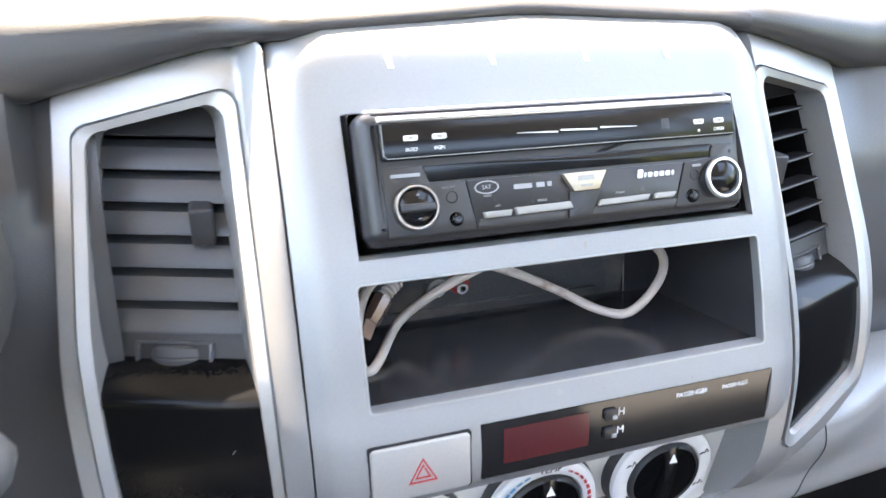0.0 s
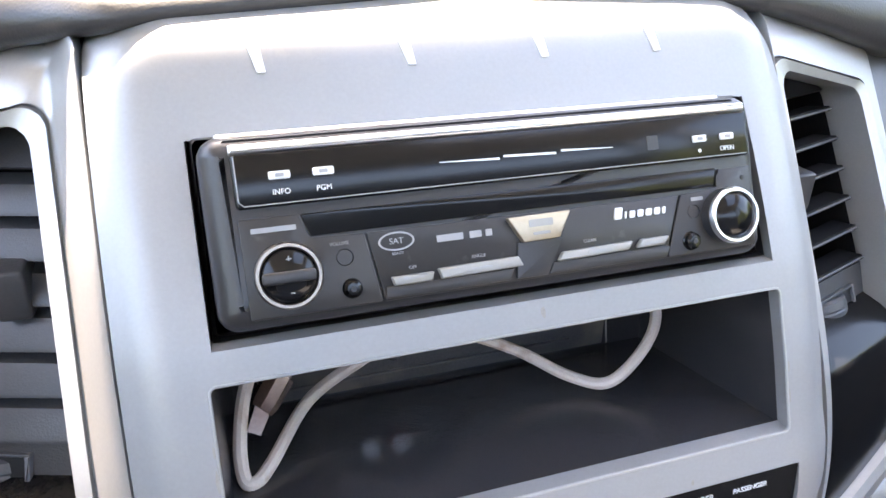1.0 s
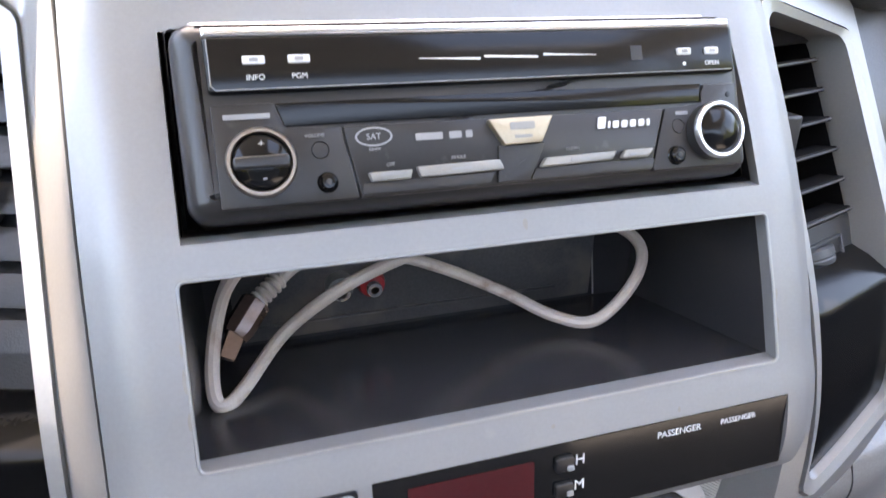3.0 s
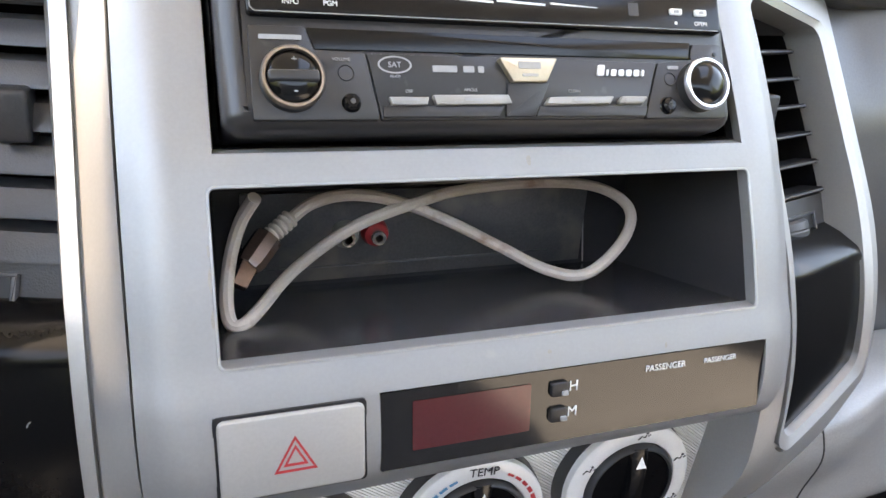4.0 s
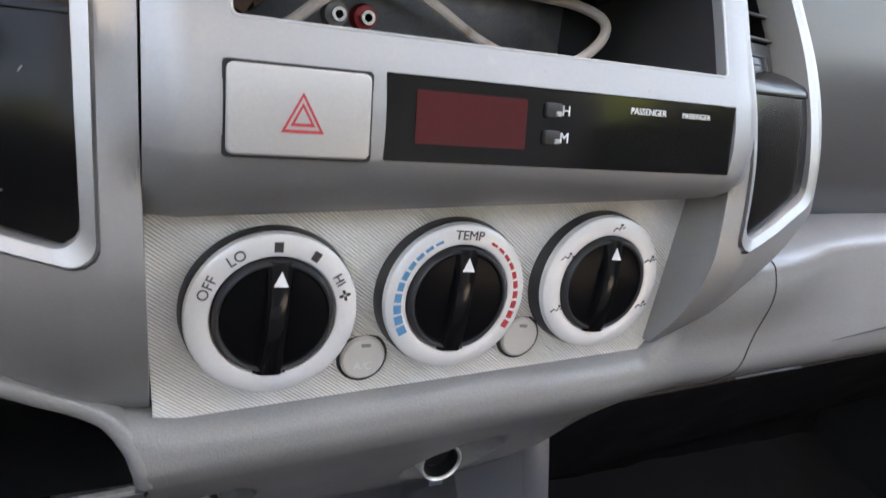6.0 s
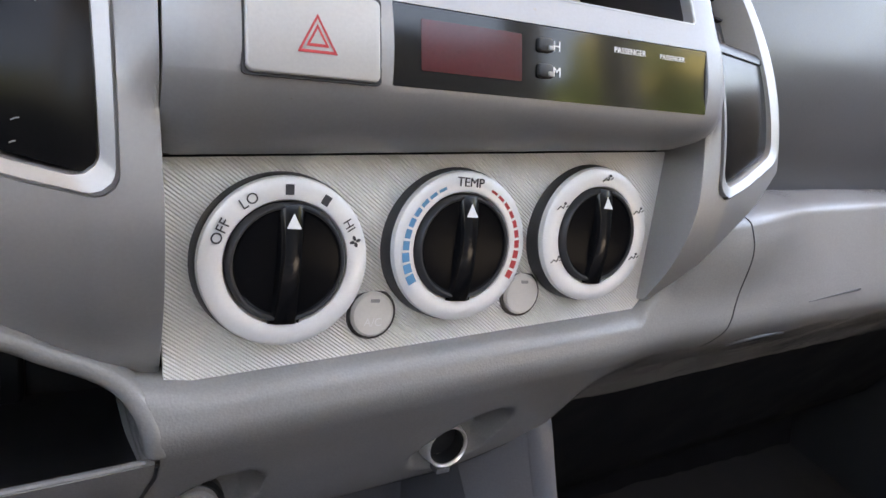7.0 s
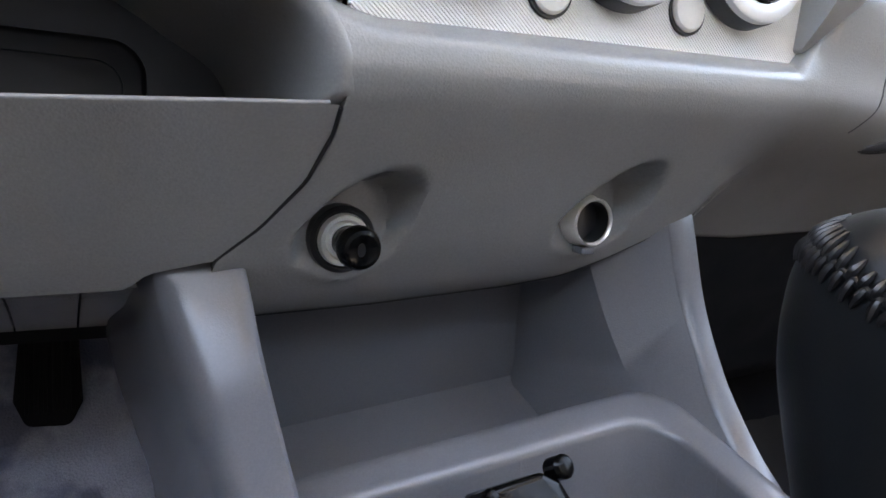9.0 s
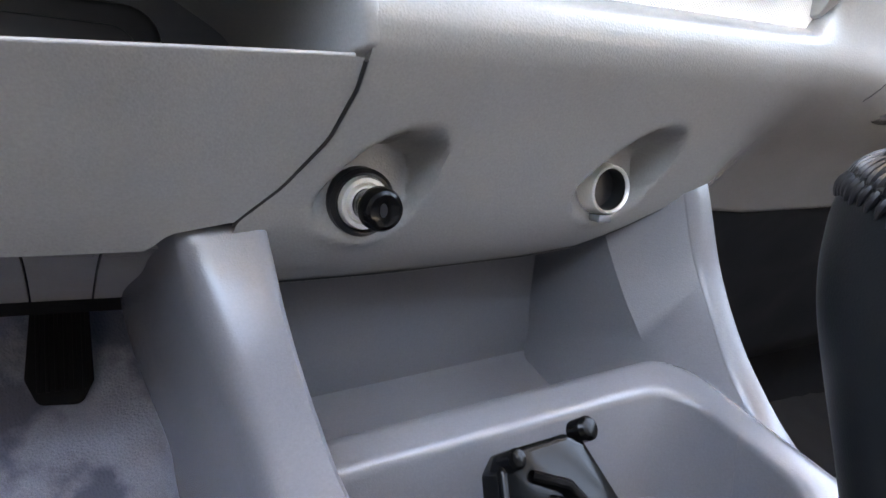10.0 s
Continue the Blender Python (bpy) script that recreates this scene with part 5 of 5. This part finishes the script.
# ---- gear lever ----
def build_gear_lever():
    c = Vector((0.0680, 0.1808, 0.0))
    t = thing("gear_lever", (c.x, c.y, 0.14), "black leather gear lever knob with coarse cross stitching", "gear lever")

    def turned(profile, seg=40):
        bm = bmesh.new()
        k = 0.90
        rows = [[bm.verts.new((c.x + 0.90 * k * r * math.cos(2 * math.pi * i / seg), c.y + k * r * math.sin(2 * math.pi * i / seg), z)) for i in range(seg)] for r, z in profile]
        for a, b in zip(rows, rows[1:]):
            for i in range(seg):
                bm.faces.new((a[i], a[(i + 1) % seg], b[(i + 1) % seg], b[i]))
        bm.faces.new(rows[0])
        return bm
    shape = [(0.004, 0.3885), (0.012, 0.3875), (0.020, 0.3845), (0.0265, 0.379), (0.0300, 0.372), (0.0315, 0.364), (0.0322, 0.356), (0.0316, 0.345), (0.0288, 0.330), (0.0248, 0.312), (0.0215, 0.295), (0.0196, 0.275), (0.0190, 0.255), (0.0235, 0.235)]
    dense = [(q.x, q.y) for q in spline([(r, z, 0) for r, z in shape], 4)]
    knob = part("knob", turned(dense, 56), LEATHER, t, "smooth leather cap and sleeve", 60)
    part("gaiter", turned([(0.024, 0.236), (0.028, 0.225), (0.031, 0.212), (0.035, 0.205), (0.037, 0.190), (0.044, 0.180), (0.050, 0.150), (0.062, 0.12)]), LEATHER, t, "folded leather gaiter", 60)
    radius = lambda z: float(np.interp(z, [q[1] for q in dense][::-1], [q[0] for q in dense][::-1]))
    height = curve_fn([(0, 0.3805), (40, 0.3800), (62, 0.3780), (80, 0.3745), (95, 0.3705), (110, 0.3655), (122, 0.3605), (135, 0.3555), (150, 0.3495), (165, 0.3435), (180, 0.3380)])

    def on_knob(deg, dz, out):
        """A point on the leather by the seam; deg counts from straight ahead."""
        z = height(min(deg % 360, 360 - deg % 360)) + dz
        r, a = 0.90 * radius(z) + out, radians(90 + deg)
        return Vector((c.x + 0.90 * r * math.cos(a), c.y + r * math.sin(a), z))
    part("seam", tube([on_knob(5 * i, 0, 0.0002) for i in range(73)], 0.0011, 8, caps=False), LEATHER, knob, "rolled leather seam")
    deg, rnd = 0.0, random.Random(7)
    while deg < 356:
        steep = abs(height(min(deg + 3, 357 - deg)) - height(min(deg, 360 - deg))) / 0.0017
        for hook in (1, -1):
            long = 0.0046 + 0.0014 * rnd.random()
            turn = 3.0 + 2.4 * rnd.random()
            pts = [on_knob(deg + hook * turn * f + (0 if hook > 0 else 2.4), hook * long * f, 0.0003 + 0.0007 * math.sin(math.pi * (0.25 + 0.75 * f))) for f in (0, 0.25, 0.5, 0.75, 1.0)]
            part("stitch", tube(pts, [0.0008, 0.0011, 0.0011, 0.0008, 0.0004], 7), THREAD, knob)
        deg += (6.6 + 1.4 * rnd.random()) / (1 + 0.6 * steep)
    return t


build_gear_lever()


# ---- footwells ----
def build_pedal():
    t = thing("pedal", (-0.11, 0.62, 0.23), "black ribbed rubber pedal over the carpet", "pedal")
    m = Matrix.Translation((-0.111, 0.586, 0.264)) @ Matrix.Rotation(radians(-18), 4, "X")
    pad = part("pad", slab([(q.x, q.y) for q in rounded([Vector((-0.013, -0.034)), Vector((0.011, -0.036)), Vector((0.018, -0.022)), Vector((0.016, 0.030)), Vector((-0.016, 0.030)), Vector((-0.020, -0.018))], 0.006, 4, 3)], -0.004, 0.006, 0.002, 3, m), MATT, t)
    for i in range(6):
        x = -0.0125 + i * 0.005
        part("rib", box(x - 0.0012, x + 0.0012, -0.0062, -0.003, -0.027, 0.024, 0.0008, 2, m), MATT, pad)
    part("arm", tube([m @ Vector((0, 0.006, 0.02)), m @ Vector((0, 0.012, 0.05)), m @ Vector((0, 0.02, 0.10))], 0.008, 10), MATT, t)
    return t


build_pedal()


def build_knee_panel():
    """The dash underside left of the console: a thin lip parted by two joints."""
    t = thing("knee_panel", (-0.2, 0.46, 0.31), "grey lower edge of the dashboard above the pedals", "panel")
    for a, b in ((-0.5, -0.1235), (-0.1225, -0.0975), (-0.0965, -0.079)):
        part("segment", sheet(lambda u, v: Vector((u, 0.372 + 0.085 * v + 0.03 * v * v, 0.3475 - 0.012 * v - 0.030 * v * v)), steps(a, b, most=0.02), [i / 8 for i in range(9)], (), (0, 0.008, 0.001)), GREY, t)
    return t


build_knee_panel()


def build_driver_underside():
    # black sheet added to shade the toe board and stand for shade itself
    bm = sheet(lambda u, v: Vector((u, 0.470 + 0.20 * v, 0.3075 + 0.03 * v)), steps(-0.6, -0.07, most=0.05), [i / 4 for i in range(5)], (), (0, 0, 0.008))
    setting(mesh_ob("dash_underside", bm, MATT, 60), "added underside of the driver's dashboard, black for shade and shading the toe board", "dashboard")


build_driver_underside()


def build_passenger_underside():
    # black sheet whose colour stands for the shade under the passenger side
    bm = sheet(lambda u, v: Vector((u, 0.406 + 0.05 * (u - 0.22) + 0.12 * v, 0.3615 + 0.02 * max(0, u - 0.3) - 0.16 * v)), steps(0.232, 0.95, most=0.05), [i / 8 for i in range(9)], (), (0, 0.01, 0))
    setting(mesh_ob("dash_underside", bm, MATT, 60), "underside of the passenger dashboard, coloured black for its shade", "dashboard")


build_passenger_underside()


# ---- steering column at the driver's side ----
def build_column():
    t = thing("steering_column", (-0.175, 0.34, 0.64), "grey plastic steering column shroud with a rounded stalk end", "steering column")
    m = Matrix.Translation((-0.206, 0.30, 0.666)) @ Matrix.Rotation(radians(-24), 4, "X")
    rows = []
    for y, k in ((-0.03, 0.55), (-0.026, 0.82), (-0.018, 0.95), (0.0, 1.0), (0.03, 0.96), (0.11, 0.92)):
        rows.append([m @ Vector((0.080 * k * math.cos(2 * math.pi * i / 32), y, 0.076 * k * math.sin(2 * math.pi * i / 32))) for i in range(32)])
    part("shroud", loft(rows, True, (True, False)), SHROUD, t, "", 50)
    part("stalk", tube([(-0.185, 0.30, 0.64), (-0.150, 0.270, 0.625), (-0.128, 0.257, 0.6190), (-0.1215, 0.253, 0.6175), (-0.117, 0.2505, 0.6165)], [0.010, 0.012, 0.0135, 0.0115, 0.004], 16), SHROUD, t, "grey rounded stalk end", 60)
    return t


build_column()


# ---- seams, latch and scuffs ----
def lower_dash_y(x, z):
    return bolster_at(x, z - roll(min(x, 0.21))).y + 0.05 * max(0, x - 0.22) - climb(x, z) + recede(x, z) + lip_back(x, z)


seam = [(0.2822, 0.5088), (0.2834, 0.5040), (0.2855, 0.4944), (0.2878, 0.4785), (0.2870, 0.4591), (0.2815, 0.4390), (0.2740, 0.4255)]
pts = [Vector((q.x, lower_dash_y(q.x, q.y) - 0.0001, q.y)) for q in spline([(x, z, 0) for x, z in seam], 6)]
setting(mesh_ob("trim", tube(pts, 0.00045, 6), DARK), "dark joint between lower dashboard and glove box", "trim")


def build_latch():
    t = thing("glove_box_latch", (0.330, 0.324, 0.418), "light grey recessed glove box latch", "latch")
    rows = []
    for i in range(13):
        x = 0.306 + 0.050 * i / 12
        zc, h = 0.4188 + 0.11 * (x - 0.306), 0.0042 * math.sin(math.pi * (i + 0.6) / 13.2) ** 0.6
        rows.append([(x, lower_dash_y(x, zc + d * h) - e, zc + d * h) for d, e in ((-1, 0.0003), (-0.6, 0.0022), (0.3, 0.0030), (0.8, 0.0018), (1, 0.0003))])
    part("handle", loft(rows, False), GREY_LIGHT, t, "", 60)
    crease = [(x, lower_dash_y(x, 0.4475 + 0.06 * (x - 0.36)) - 0.0002, 0.4475 + 0.06 * (x - 0.36)) for x in steps(0.362, 0.424, most=0.008)]
    part("crease", tube(crease, [0.0003 + 0.0006 * i / (len(crease) - 1) for i in range(len(crease))], 6), DARK, t, "dark crease above the latch")
    return t


build_latch()


def scuff(x, z, w, h, surface=panel_at, turn=0.0):
    """A small smudge of worn paint, a hair above the surface."""
    pts = []
    for i in range(14):
        a = 2 * math.pi * i / 14
        r = 1 + 0.35 * noise.noise((x * 900 + math.cos(a), z * 900 + math.sin(a), 2))
        dx, dz = w * r * math.cos(a), h * r * math.sin(a)
        pts.append(surface(x + dx * math.cos(turn) - dz * math.sin(turn), z + dx * math.sin(turn) + dz * math.cos(turn)) + Vector((0, -0.00015, 0)))
    bm = bmesh.new()
    bm.faces.new([bm.verts.new(p) for p in pts])
    ob = mesh_ob("scuff", bm, WORN)
    return tagged(ob, "small brownish scuff on the silver panel paint", "scuff", "paint scuffs")


WORN = mat("worn_paint", (0.30, 0.28, 0.25), 0.6, 0.1, 0.3, 300)
for x, z, w, h in ((0.1015, 0.6452, 0.0009, 0.0016), (0.021, 0.5452, 0.0009, 0.0007), (0.013, 0.5468, 0.0005, 0.0006), (0.150, 0.5835, 0.0006, 0.0009), (0.104, 0.5862, 0.0008, 0.0006),
                   (-0.0008, 0.606, 0.0006, 0.0022), (-0.0009, 0.616, 0.0006, 0.0030), (-0.0008, 0.624, 0.0005, 0.0016), (0.1927, 0.604, 0.0005, 0.0024), (0.1929, 0.614, 0.0006, 0.0018)):
    scuff(x, z, w, h)
